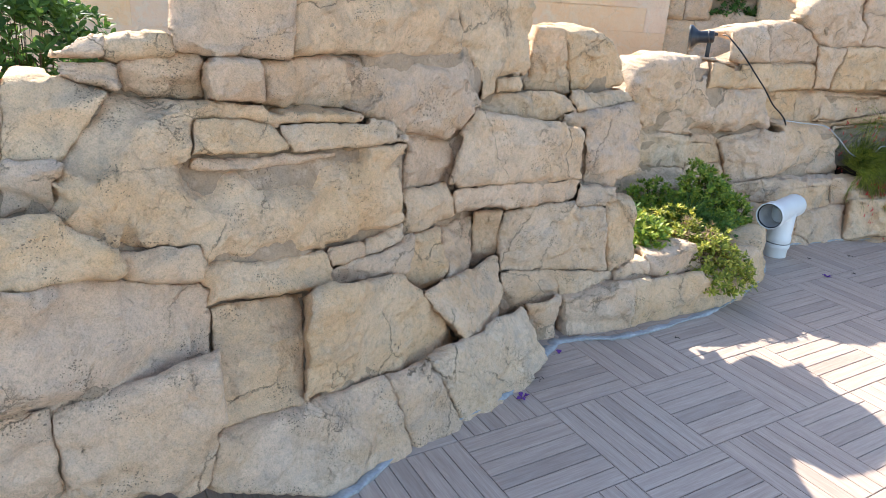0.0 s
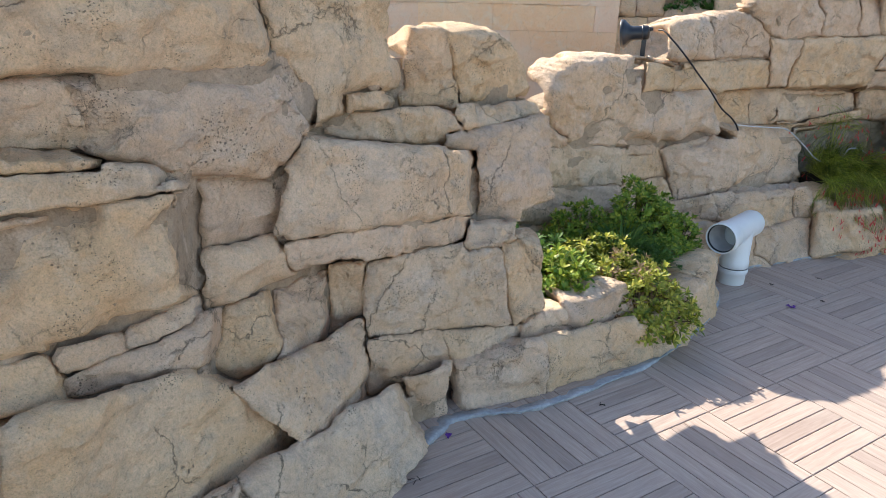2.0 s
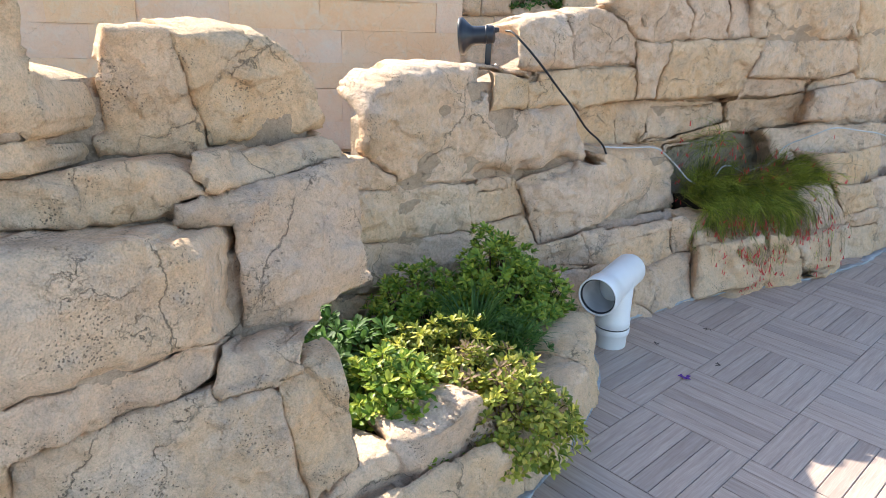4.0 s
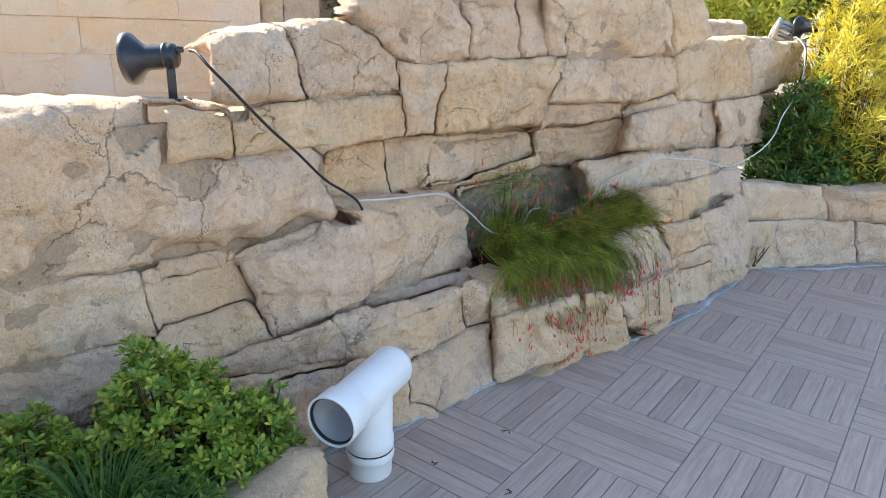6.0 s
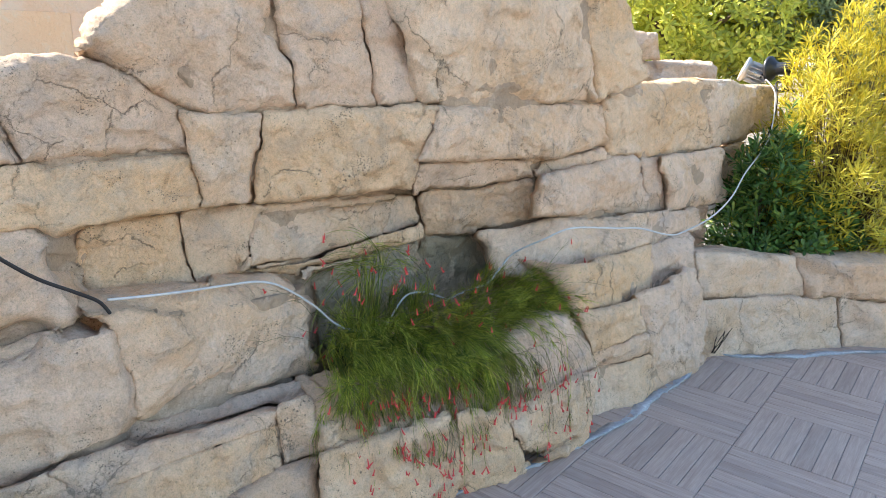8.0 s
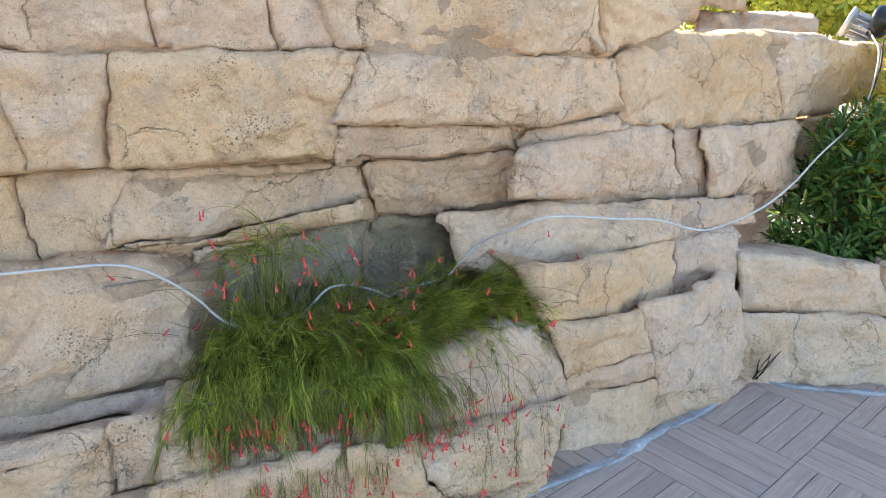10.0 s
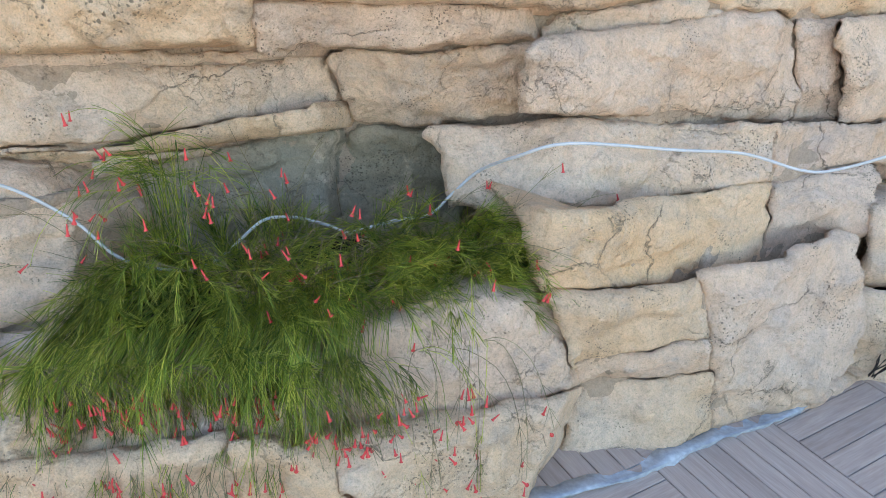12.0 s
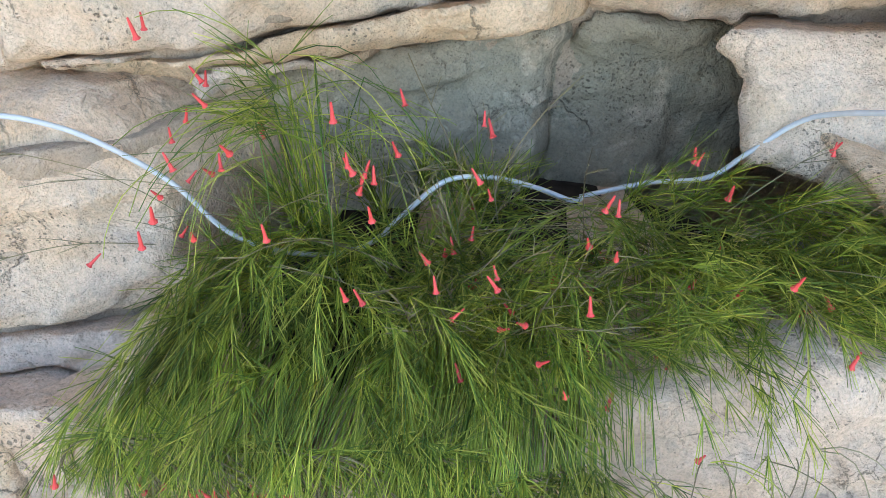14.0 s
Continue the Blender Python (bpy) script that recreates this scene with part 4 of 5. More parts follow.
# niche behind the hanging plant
stone(C, (3.30, 5.92, 0.74), (3.80, 6.06, 0.84), (3.75, 6.04, 0.38), (3.28, 5.90, 0.42), .3, .03, 0.0, NICHE_SHADE)
stone(C, (3.77, 6.12, 0.82), (4.20, 6.22, 0.70), (4.16, 6.20, 0.24), (3.71, 6.08, 0.35), .3, .03, 0.0, NICHE_SHADE)
# corner planter
stone(R, (5.48, 6.14, 0.61), (6.20, 6.07, 0.55), (6.28, 6.05, 0.30), (5.53, 6.13, 0.32), .4, .06)
stone(R, (6.16, 6.03, 0.56), (7.16, 5.70, 0.58), (7.22, 5.68, 0.30), (6.25, 6.01, 0.32), .4, .06)
stone(R, (5.48, 6.07, 0.34), (6.42, 5.95, 0.31), (6.50, 5.92, -0.03), (5.54, 6.05, 0.0), .3, .04)
stone(R, (6.45, 5.95, 0.30), (7.23, 5.68, 0.28), (7.29, 5.65, 0.01), (6.53, 5.93, -0.03), .3, .04)
# ledge under the hanging plant
stone(C, (3.16, 5.32, 0.46), (3.52, 5.38, 0.44), (3.54, 5.28, 0.33), (3.16, 5.18, 0.33), .3, .05)
stone(C, (3.53, 5.38, 0.44), (3.86, 5.44, 0.46), (3.84, 5.34, 0.33), (3.55, 5.28, 0.33), .3, .05)

# eye points near the camera's path; stones are fitted to the view from there
def path_eye(x):
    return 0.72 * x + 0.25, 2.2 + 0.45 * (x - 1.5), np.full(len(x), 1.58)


# one eye point, close to where the camera starts
def start_eye(x):
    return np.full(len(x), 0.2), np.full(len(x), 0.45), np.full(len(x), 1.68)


BACK_SHEET = Sheet((0.4, 4.3), (7.0, 7.1), path_eye)
rock_face(A, Sheet((-1.6, 1.2), (1.1, 3.9), start_eye))
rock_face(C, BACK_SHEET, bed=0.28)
rock_face(B, Sheet((0.5, 3.1), (2.3, 4.45), path_eye), bed=0)
rock_face(R, Sheet((5.3, 6.25), (7.4, 5.62), path_eye), 0.014)


# ---- shrub bed and cement seam ----
def soil(name, outline, z, label):
    bm = bmesh.new()
    c = sum((Vector((x, y, 0)) for x, y in outline), Vector()) / len(outline)
    rings = []
    for f in (1.0, 0.8, 0.6, 0.4, 0.2):
        ring = []
        for x, y in outline:
            p = c + (Vector((x, y, 0)) - c) * f
            ring.append(bm.verts.new((p.x, p.y, z + 0.05 * (1 - f) + 0.03 * n3(p, 6.0))))
        rings.append(ring)
    n = len(outline)
    for r0, r1 in zip(rings, rings[1:]):
        for k in range(n):
            bm.faces.new((r0[k], r0[(k + 1) % n], r1[(k + 1) % n], r1[k]))
    bm.faces.new(rings[-1])
    low = [bm.verts.new((v.co.x, v.co.y, z - 0.14)) for v in rings[0]]
    for k in range(n):
        bm.faces.new((low[k], low[(k + 1) % n], rings[0][(k + 1) % n], rings[0][k]))
    bm.faces.new(low[::-1])
    ob = part(name, bm, EARTH)
    return tagged(ob, label, "soil", kind="structure")


soil("soil_bed", [(0.70, 3.62), (1.05, 3.52), (1.5, 3.8), (1.85, 4.15), (2.05, 4.5), (2.0, 4.85), (1.6, 4.8), (1.0, 4.5), (0.45, 4.35), (0.30, 3.95)], 0.14, "dark soil of the shrub bed under the leaves")
soil("soil_niche", [(3.2, 5.48), (3.5, 5.45), (3.9, 5.52), (4.3, 5.66), (4.2, 6.0), (3.8, 6.2), (3.4, 5.95)], 0.42, "dark soil in the planted niche")
soil("soil_planter", [(5.62, 6.22), (6.4, 6.06), (7.6, 5.7), (8.2, 7.2), (6.6, 7.0), (5.9, 6.6)], 0.40, "dark soil in the corner planter")


def seam(name, ctrl, label):
    pts = curve_points([Vector((x, y, 0)) for x, y in ctrl], 14)
    rows, bm = [], bmesh.new()
    for i, p in enumerate(pts):
        d = (pts[min(i + 1, len(pts) - 1)] - pts[max(i - 1, 0)]).normalized()
        n = Vector((d.y, -d.x, 0))
        o = 0.003 + 0.014 * n3(p, 7.0, 1.0) + 0.010 * n3(p, 31.0, 2.0)
        h = 0.010 + 0.012 * n3(p, 8.0, 5.0) + 0.010 * n3(p, 27.0, 6.0)
        prof = [(o, -0.002), (o - 0.004, 0.004), (o * 0.45, 0.006), (0.004, 0.014), (-0.012, h), (-0.05, h - 0.01), (-0.05, -0.002)]
        rows.append([bm.verts.new(p + n * (a * 1.1 + 0.003) + Vector((0, 0, z + 0.002 * n3(p, 60.0, a)))) for a, z in prof])
    for r0, r1 in zip(rows, rows[1:]):
        for k in range(len(r0)):
            bm.faces.new((r0[k], r1[k], r1[(k + 1) % len(r0)], r0[(k + 1) % len(r0)]))
    bm.faces.new(rows[0])
    bm.faces.new(rows[-1][::-1])
    bmesh.ops.recalc_face_normals(bm, faces=bm.faces[:])
    return tagged(part(name, bm, CEMENT), label, "cement seam", kind="structure")


seam("trim_front", [(-0.6, 1.55), (-0.27, 1.93), (-0.04, 2.30), (0.155, 2.45), (0.38, 2.70), (0.58, 3.07), (0.68, 3.18), (1.05, 3.28), (1.64, 3.69), (2.0, 4.06), (2.2, 4.36), (2.28, 4.6)], "pale cement seam between tiles and front rock wall")
seam("trim_back", [(2.2, 4.85), (2.61, 4.94), (3.14, 5.15), (3.71, 5.265), (4.08, 5.345), (4.62, 5.52), (4.95, 5.70), (5.28, 5.86), (5.45, 6.0), (5.61, 6.08), (5.8, 5.97), (6.1, 5.89), (6.5, 5.83), (7.4, 5.56)], "pale bluish cement seam between tiles and rock")


# ---- white pipe branch ----
def pipe_branch():
    root = tagged(new("pipe_fitting"), "white plastic drain pipe tee standing on the tiles", "pipe fitting")
    root.location = (2.42, 4.72, 0)
    at = Matrix.Translation((0, 0, 0))
    up = [(0.0, 0.0), (0.079, 0.0), (0.080, 0.004), (0.080, 0.062), (0.086, 0.068), (0.089, 0.080), (0.089, 0.096), (0.086, 0.103)]
    foot = part("socket", lathe(up, at), PVC, root)
    part("seal", lathe([(0.083, 0.103), (0.085, 0.105), (0.083, 0.108)], at), RUBBER, root, "thin black rubber seal")
    part("riser", lathe([(0.084, 0.108), (0.087, 0.112), (0.087, 0.15), (0.082, 0.158), (0.081, 0.36)], at), PVC, root)
    axis = Vector((-0.33, -0.31, -0.015)).normalized()
    mouth = Vector((-0.180, -0.165, 0.338))
    m = Matrix.Translation(mouth) @ axis.to_track_quat("Z", "Y").to_matrix().to_4x4()
    body = [(0.0, -0.445), (0.050, -0.443), (0.076, -0.432), (0.083, -0.41), (0.083, -0.12), (0.085, -0.10), (0.092, -0.085), (0.093, -0.02), (0.094, 0.0), (0.090, 0.003), (0.0865, 0.0), (0.086, -0.004)]
    barrel = part("barrel", lathe(body, m), PVC, root)
    part("mouth_seal", lathe([(0.086, -0.006), (0.081, -0.008), (0.080, -0.016), (0.086, -0.020)], m), RUBBER, barrel, "black rubber ring in the open mouth")
    part("inner_wall", lathe([(0.0855, -0.02), (0.084, -0.10), (0.078, -0.12), (0.077, -0.43), (0.0, -0.44)], m), PIPE_IN, barrel, "grey shaded pipe inside")
    return root


pipe_branch()


# ---- spot lamps ----
def spot_lamp(place, aim, label, fins=False, base=True):
    root = tagged(new("spot_lamp"), label, "spot lamp", "garden spot lamps")
    root.location = place
    aim = Vector(aim).normalized()
    head = Vector((0, 0, 0.165)) + (aim * 0.062 if base else aim * 0.0)
    m = Matrix.Translation(head) @ aim.to_track_quat("Z", "Y").to_matrix().to_4x4() @ Matrix.Diagonal((0.93, 0.93, 0.80, 1))
    if base:
        bm = bmesh.new()
        box_bm(bm, (0.125, 0.06, 0.018), Matrix.Translation((0, 0, 0.011)), 0.006)
        part("base_plate", bm, BLACK, root)
        for x in (-0.045, 0.045):
            bm = lathe([(0.0, 0.026), (0.007, 0.026), (0.007, 0.019), (0.009, 0.019)], Matrix.Translation((x, 0, 0)), 10)
            part("bolt", bm, FINS, root, "small steel bolt")
        bm = bmesh.new()
        box_bm(bm, (0.030, 0.012, 0.13), Matrix.Translation((0.0, 0, 0.083)), 0.004)
        part("bracket", bm, BLACK, root)
    shell = [(0.0, -0.115), (0.035, -0.113), (0.045, -0.105), (0.047, -0.09), (0.047, 0.01), (0.052, 0.03), (0.072, 0.055), (0.092, 0.075), (0.096, 0.082), (0.097, 0.104), (0.092, 0.108), (0.086, 0.104), (0.082, 0.095)]
    housing = part("housing", lathe(shell, m, 36), FINS if fins else BLACK, root)
    part("lens", lathe([(0.084, 0.094), (0.05, 0.098), (0.0, 0.10)], m, 36), GLASSY, housing, "dark glass lens")
    part("rear_band", lathe([(0.0475, -0.075), (0.0505, -0.073), (0.0505, -0.06), (0.0475, -0.058)], m, 30), BLACK, housing)
    part("gland", lathe([(0.0, -0.140), (0.011, -0.140), (0.012, -0.128), (0.014, -0.126), (0.014, -0.112)], m @ Matrix.Translation((0.0, 0.02, 0)), 12), BLACK, housing)
    if fins:
        for k in range(14):
            bm = bmesh.new()
            a = 6.2832 * k / 14
            box_bm(bm, (0.045, 0.006, 0.15), m @ pose(0, 0, 0, 0, 0, math.degrees(a)) @ Matrix.Translation((0.062, 0, -0.02)), 0.002)
            part("fin", bm, FINS, housing)
    return root


spot_lamp((1.857, 5.29, 1.29), (-0.94, 0.33, -0.10), "black spot lamp bolted on top of the rock wall")
spot_lamp((6.848, 6.985, 1.50), (-0.33, 0.94, -0.05), "black spot lamp above the corner planter")
spot_lamp((6.755, 7.21, 1.46), (-0.72, 0.60, 0.36), "pale finned spot lamp lying on the rock", True, False)


# ---- cables ----
def cable(name, pts, r, mat, label, towards_eye=0.0):
    bm = bmesh.new()
    # points are drawn towards camera positions, so the cable shows in its view
    eyes = Vector((2.9, 3.4, 1.6)), Vector((3.9, 4.6, 1.42))
    near = lambda p: eyes[0].lerp(eyes[1], min(1, max(0, (0.86 - p.z) / 0.2)))
    pts = [Vector(p) + (near(Vector(p)) - Vector(p)).normalized() * towards_eye * (1 + 2.4 * min(1, max(0, (0.70 - p[2]) / 0.2)) * min(1, max(0, (3.62 - p[0]) / 0.15))) for p in pts]
    tube_bm(bm, curve_points(pts, 8), r, 8)
    return tagged(part(name, bm, mat), label, "cable")


cable("cable", [(1.905, 5.265, 1.475), (1.925, 5.215, 1.47), (1.955, 5.16, 1.43), (2.00, 5.13, 1.38), (2.07, 5.11, 1.30), (2.15, 5.118, 1.212), (2.24, 5.15, 1.125), (2.36, 5.21, 1.0), (2.45, 5.25, 0.935), (2.51, 5.29, 0.885), (2.535, 5.30, 0.84)], 0.0055, WIRE_B, "black rubber cable hanging from the spot lamp", 0.04)
cable("cable", [(2.53, 5.34, 0.872), (2.64, 5.40, 0.855), (2.76, 5.47, 0.838), (2.88, 5.55, 0.822), (2.99, 5.61, 0.808), (3.06, 5.64, 0.783), (3.123, 5.661, 0.738), (3.194, 5.684, 0.653), (3.254, 5.704, 0.553), (3.322, 5.726, 0.50), (3.418, 5.757, 0.474), (3.501, 5.784, 0.494), (3.565, 5.805, 0.557), (3.634, 5.828, 0.619), (3.711, 5.853, 0.62), (3.791, 5.879, 0.59), (3.855, 5.90, 0.555), (3.875, 5.92, 0.55)], 0.0045, WIRE_W, "white cable lying over the rock into the plant", 0.035)
cable("cable", [(3.87, 5.92, 0.55), (3.984, 5.955, 0.574), (4.09, 5.96, 0.60), (4.15, 5.97, 0.66), (4.23, 5.97, 0.74), (4.325, 5.85, 0.835), (4.46, 5.83, 0.885), (4.77, 5.93, 0.845), (4.985, 6.015, 0.813), (5.16, 6.02, 0.769), (5.275, 6.04, 0.769), (5.44, 6.02, 0.85), (5.64, 6.10, 0.94), (5.95, 6.34, 1.03), (6.2, 6.50, 1.12), (6.36, 6.60, 1.21), (6.44, 6.66, 1.35), (6.50, 6.74, 1.50), (6.60, 6.92, 1.575), (6.80, 7.14, 1.575)], 0.0045, WIRE_W, "white cable strung along the rock wall", 0.03)


cable("cable", [(6.86, 6.93, 1.665), (6.80, 6.90, 1.60), (6.62, 6.85, 1.57), (6.54, 6.77, 1.52), (6.49, 6.70, 1.42), (6.46, 6.69, 1.28), (6.47, 6.74, 1.17)], 0.0055, WIRE_B, "black cable hanging from the lamp above the planter")


# ---- foliage ----
def leaf_mesh(name, rosettes, mat, parent, rnd):
    """Leaves as folded blades; rosettes: (place, axis, count, length, width, opening)."""
    verts, faces = [], []
    for p, ax, count, ln, wd, spread in rosettes:
        side = ax.orthogonal().normalized()
        turn0 = rnd.uniform(0, 6.28)
        for k in range(count):
            a = turn0 + k * 2.4 + rnd.uniform(-0.3, 0.3)
            rad = Matrix.Rotation(a, 3, ax) @ side
            s = spread * (0.35 + 0.75 * k / max(1, count - 1)) + rnd.uniform(-0.12, 0.12)
            d = (ax * math.cos(s) + rad * math.sin(s)).normalized()
            acr = d.cross(ax if abs(d.dot(ax)) < 0.98 else side).normalized()
            nn = acr.cross(d)
            L, W = ln * rnd.uniform(0.7, 1.15), wd * rnd.uniform(0.8, 1.15)
            o = len(verts)
            q = p + d * L * 0.06
            droop = -nn * L * rnd.uniform(0.02, 0.16)
            verts += [q, q + d * L * 0.5 + acr * W * 0.42 + nn * W * 0.12, q + d * L * 0.5, q + d * L * 0.5 - acr * W * 0.42 + nn * W * 0.12,
                      q + d * L * 0.82 + acr * W * 0.36 + droop * 0.6, q + d * L * 0.82 + droop * 0.7, q + d * L * 0.82 - acr * W * 0.36 + droop * 0.6, q + d * L + droop]
            faces += [(o, o + 1, o + 2), (o, o + 2, o + 3), (o + 1, o + 4, o + 5, o + 2), (o + 2, o + 5, o + 6, o + 3), (o + 4, o + 7, o + 5), (o + 5, o + 7, o + 6)]
    ob = raw(name, [tuple(v) for v in verts], faces, mat, parent, smooth=False)
    return ob


def sprig_stems(name, tips, foot, mat, parent, r=0.003):
    bm = bmesh.new()
    for t in tips:
        k = foot + Vector((t.x - foot.x, t.y - foot.y, 0)) * 0.25
        tube_bm(bm, curve_points([k, k.lerp(t, 0.5) + Vector((0, 0, 0.03)), t], 3), lambda f: r * (1.2 - 0.7 * f), 5, False)
    return part(name, bm, mat, parent)


def shrub(place, size, count, mat, label, seed, leaf=(0.034, 0.016), per=8, lump=0.25, opening=1.25, low=-0.15, name="shrub", cat="shrub"):
    rnd = random.Random(seed)
    root = tagged(new(name), label, cat)
    root.location = place
    ros, tips = [], []
    for i in range(count):
        z = rnd.uniform(low, 1.0)
        a = rnd.uniform(0, 6.2832)
        h = math.sqrt(max(0.0, 1 - z * z))
        d = Vector((h * math.cos(a), h * math.sin(a), z))
        f = (1 + lump * n3(d, 2.2, seed)) * (rnd.uniform(0.86, 1.04) if rnd.random() < 0.72 else rnd.uniform(0.45, 0.85))
        p = Vector((d.x * size[0], d.y * size[1], d.z * size[2])) * f
        p.z = max(p.z, 0.0)
        ax = (Vector((d.x, d.y, d.z + 0.7)) + Vector((rnd.uniform(-0.4, 0.4), rnd.uniform(-0.4, 0.4), rnd.uniform(-0.2, 0.3)))).normalized()
        ros.append((p, ax, per, leaf[0], leaf[1], opening))
        if i % 6 == 0:
            tips.append(p)
    sprig_stems("twig_frame", tips, Vector((0, 0, -0.05)), STEM, root)
    leaf_mesh("foliage", ros, mat, root, rnd)
    return root


STEM = plain("brown_twigs", (0.12, 0.085, 0.055), 0.9, 0.1, 60, 0.3)
LEAF_DEEP = leaf_material("deep_green_leaf", (0.045, 0.105, 0.022), (0.13, 0.24, 0.045), 0.58)
LEAF_FRESH = leaf_material("fresh_green_leaf", (0.09, 0.19, 0.028), (0.33, 0.43, 0.055), 0.42, (0.60, 0.58, 0.09))
# variegated leaf, with sunlight on the bed added as stronger yellow in its colour
LEAF_PALE = leaf_material("sunlit_variegated_leaf", (0.13, 0.19, 0.03), (0.48, 0.48, 0.07), 0.45, (0.82, 0.70, 0.17))
LEAF_LIME = leaf_material("lime_tree_leaf", (0.28, 0.33, 0.05), (0.60, 0.60, 0.08), 0.5, (0.76, 0.68, 0.12))
LEAF_DRY = leaf_material("withered_leaf", (0.18, 0.12, 0.07), (0.36, 0.26, 0.15), 0.7, (0.50, 0.33, 0.21))
LEAF_YELLOW = leaf_material("golden_bamboo_leaf", (0.34, 0.32, 0.035), (0.72, 0.58, 0.05), 0.45, (0.82, 0.68, 0.08))
LEAF_DARK = leaf_material("glossy_dark_leaf", (0.045, 0.105, 0.026), (0.14, 0.25, 0.05), 0.35, (0.34, 0.40, 0.07))
# greens paled and greyed: haze of the distance is mixed into the leaf colour
LEAF_FAR = leaf_material("hazy_far_foliage", (0.14, 0.20, 0.10), (0.30, 0.37, 0.19), 0.6, (0.46, 0.50, 0.24))

shrub((1.75, 4.58, 0.20), (0.24, 0.21, 0.44), 950, LEAF_FRESH, "rounded green shrub with small glossy leaves", 11)
shrub((1.98, 4.62, 0.18), (0.17, 0.15, 0.28), 380, LEAF_FRESH, "low green shrub beside the white pipe", 12)
shrub((1.38, 4.50, 0.18), (0.24, 0.16, 0.34), 520, LEAF_FRESH, "green shrub growing against the rock wall", 13)
shrub((0.98, 4.20, 0.14), (0.32, 0.26, 0.33), 300, LEAF_DEEP, "deep green shrub under the overhanging rock", 14, (0.055, 0.026), 7)
shrub((1.18, 3.86, 0.12), (0.27, 0.22, 0.34), 560, LEAF_FRESH, "bright green shrub spilling over the border", 15, (0.042, 0.019))
shrub((1.40, 4.04, 0.12), (0.36, 0.30, 0.34), 800, LEAF_PALE, "sunlit yellow-green shrub in the bed", 16)
shrub((1.60, 3.86, 0.12), (0.25, 0.20, 0.28), 480, LEAF_PALE, "yellow-green shrub hanging over the rock border", 17)
shrub((1.52, 3.92, 0.16), (0.24, 0.20, 0.30), 170, LEAF_DRY, "withered brown sprigs among the shrubs", 18, (0.038, 0.014), 6)
shrub((1.70, 4.28, 0.14), (0.20, 0.20, 0.24), 300, LEAF_DEEP, "low dark green shrub in the bed", 19)


def blades(place, count, reach, tall, mat, label, seed, name="grass_clump"):
    rnd = random.Random(seed)
    root = tagged(new(name), label, "grass")
    root.location = place
    verts, faces = [], []
    for i in range(count):
        a = rnd.uniform(0, 6.2832)
        d = Vector((math.cos(a), math.sin(a), 0))
        acr = Vector((-d.y, d.x, 0))
        L, H, W = reach * rnd.uniform(0.4, 1.1), tall * rnd.uniform(0.6, 1.1), rnd.uniform(0.004, 0.008)
        o = len(verts)
        for k in range(6):
            f = k / 5
            p = d * (0.03 + L * f ** 1.4) + Vector((0, 0, H * (1.5 * f - 0.75 * f * f * 1.1)))
            w = W * (1 - f ** 2) + 0.0006
            verts += [p + acr * w * 0.5, p + Vector((0, 0, -w * 0.3)), p - acr * w * 0.5]
            if k:
                b2 = o + 3 * k
                faces += [(b2 - 3, b2 - 2, b2 + 1, b2), (b2 - 2, b2 - 1, b2 + 2, b2 + 1)]
    raw("blade_tuft", [tuple(v) for v in verts], faces, mat, root)
    return root


shrub((0.60, 4.06, 0.12), (0.32, 0.28, 0.55), 560, LEAF_DEEP, "broad-leaved dark green shrub under the rock", 23, (0.065, 0.03), 7)
shrub((0.90, 3.98, 0.12), (0.24, 0.22, 0.36), 240, LEAF_DEEP, "broad-leaved deep green shrub beside the rock", 20, (0.06, 0.028), 7)


blades((1.58, 4.30, 0.20), 190, 0.22, 0.42, LEAF_DEEP, "dark green clump of strap-leaved grass", 21)
blades((1.70, 4.24, 0.18), 150, 0.22, 0.34, LEAF_DEEP, "dark green clump of strap-leaved grass", 22)


# ---- hanging plant with red flowers ----
STALK = leaf_material("rush_green_stem", (0.09, 0.17, 0.022), (0.46, 0.50, 0.06), 0.45, (0.80, 0.72, 0.14), (0.38, 1.3))
STALK_DRY = leaf_material("dry_stem", (0.20, 0.15, 0.08), (0.40, 0.33, 0.17), 0.7)
RED = plain("coral_red_petal", (0.80, 0.085, 0.075), 0.45, 0.3, 60, 0.2)


def strand(verts, faces, pts, r0, r1):
    n = len(pts)
    o = len(verts)
    for i, p in enumerate(pts):
        d = (pts[min(i + 1, n - 1)] - pts[max(i - 1, 0)]).normalized()
        a = d.cross(Vector((0.31, 0.2, 0.93))).normalized()
        b2 = a.cross(d)
        r = r0 + (r1 - r0) * i / (n - 1)
        for c, s in ((1.0, 0.0), (-0.5, 0.866), (-0.5, -0.866)):
            verts.append(tuple(p + a * (c * r) + b2 * (s * r)))
    for i in range(n - 1):
        q = o + 3 * i
        for k in range(3):
            m = (k + 1) % 3
            faces.append((q + k, q + m, q + 3 + m, q + 3 + k))


def thrown(p, d, length, sag, n, rnd, wob=0.0):
    pts, q, v = [p], p.copy(), d.normalized()
    step = length / n
    for i in range(n):
        v = (v + Vector((rnd.uniform(-wob, wob), rnd.uniform(-wob, wob), -sag * step))).normalized()
        q = q + v * step
        pts.append(q.copy())
    return pts


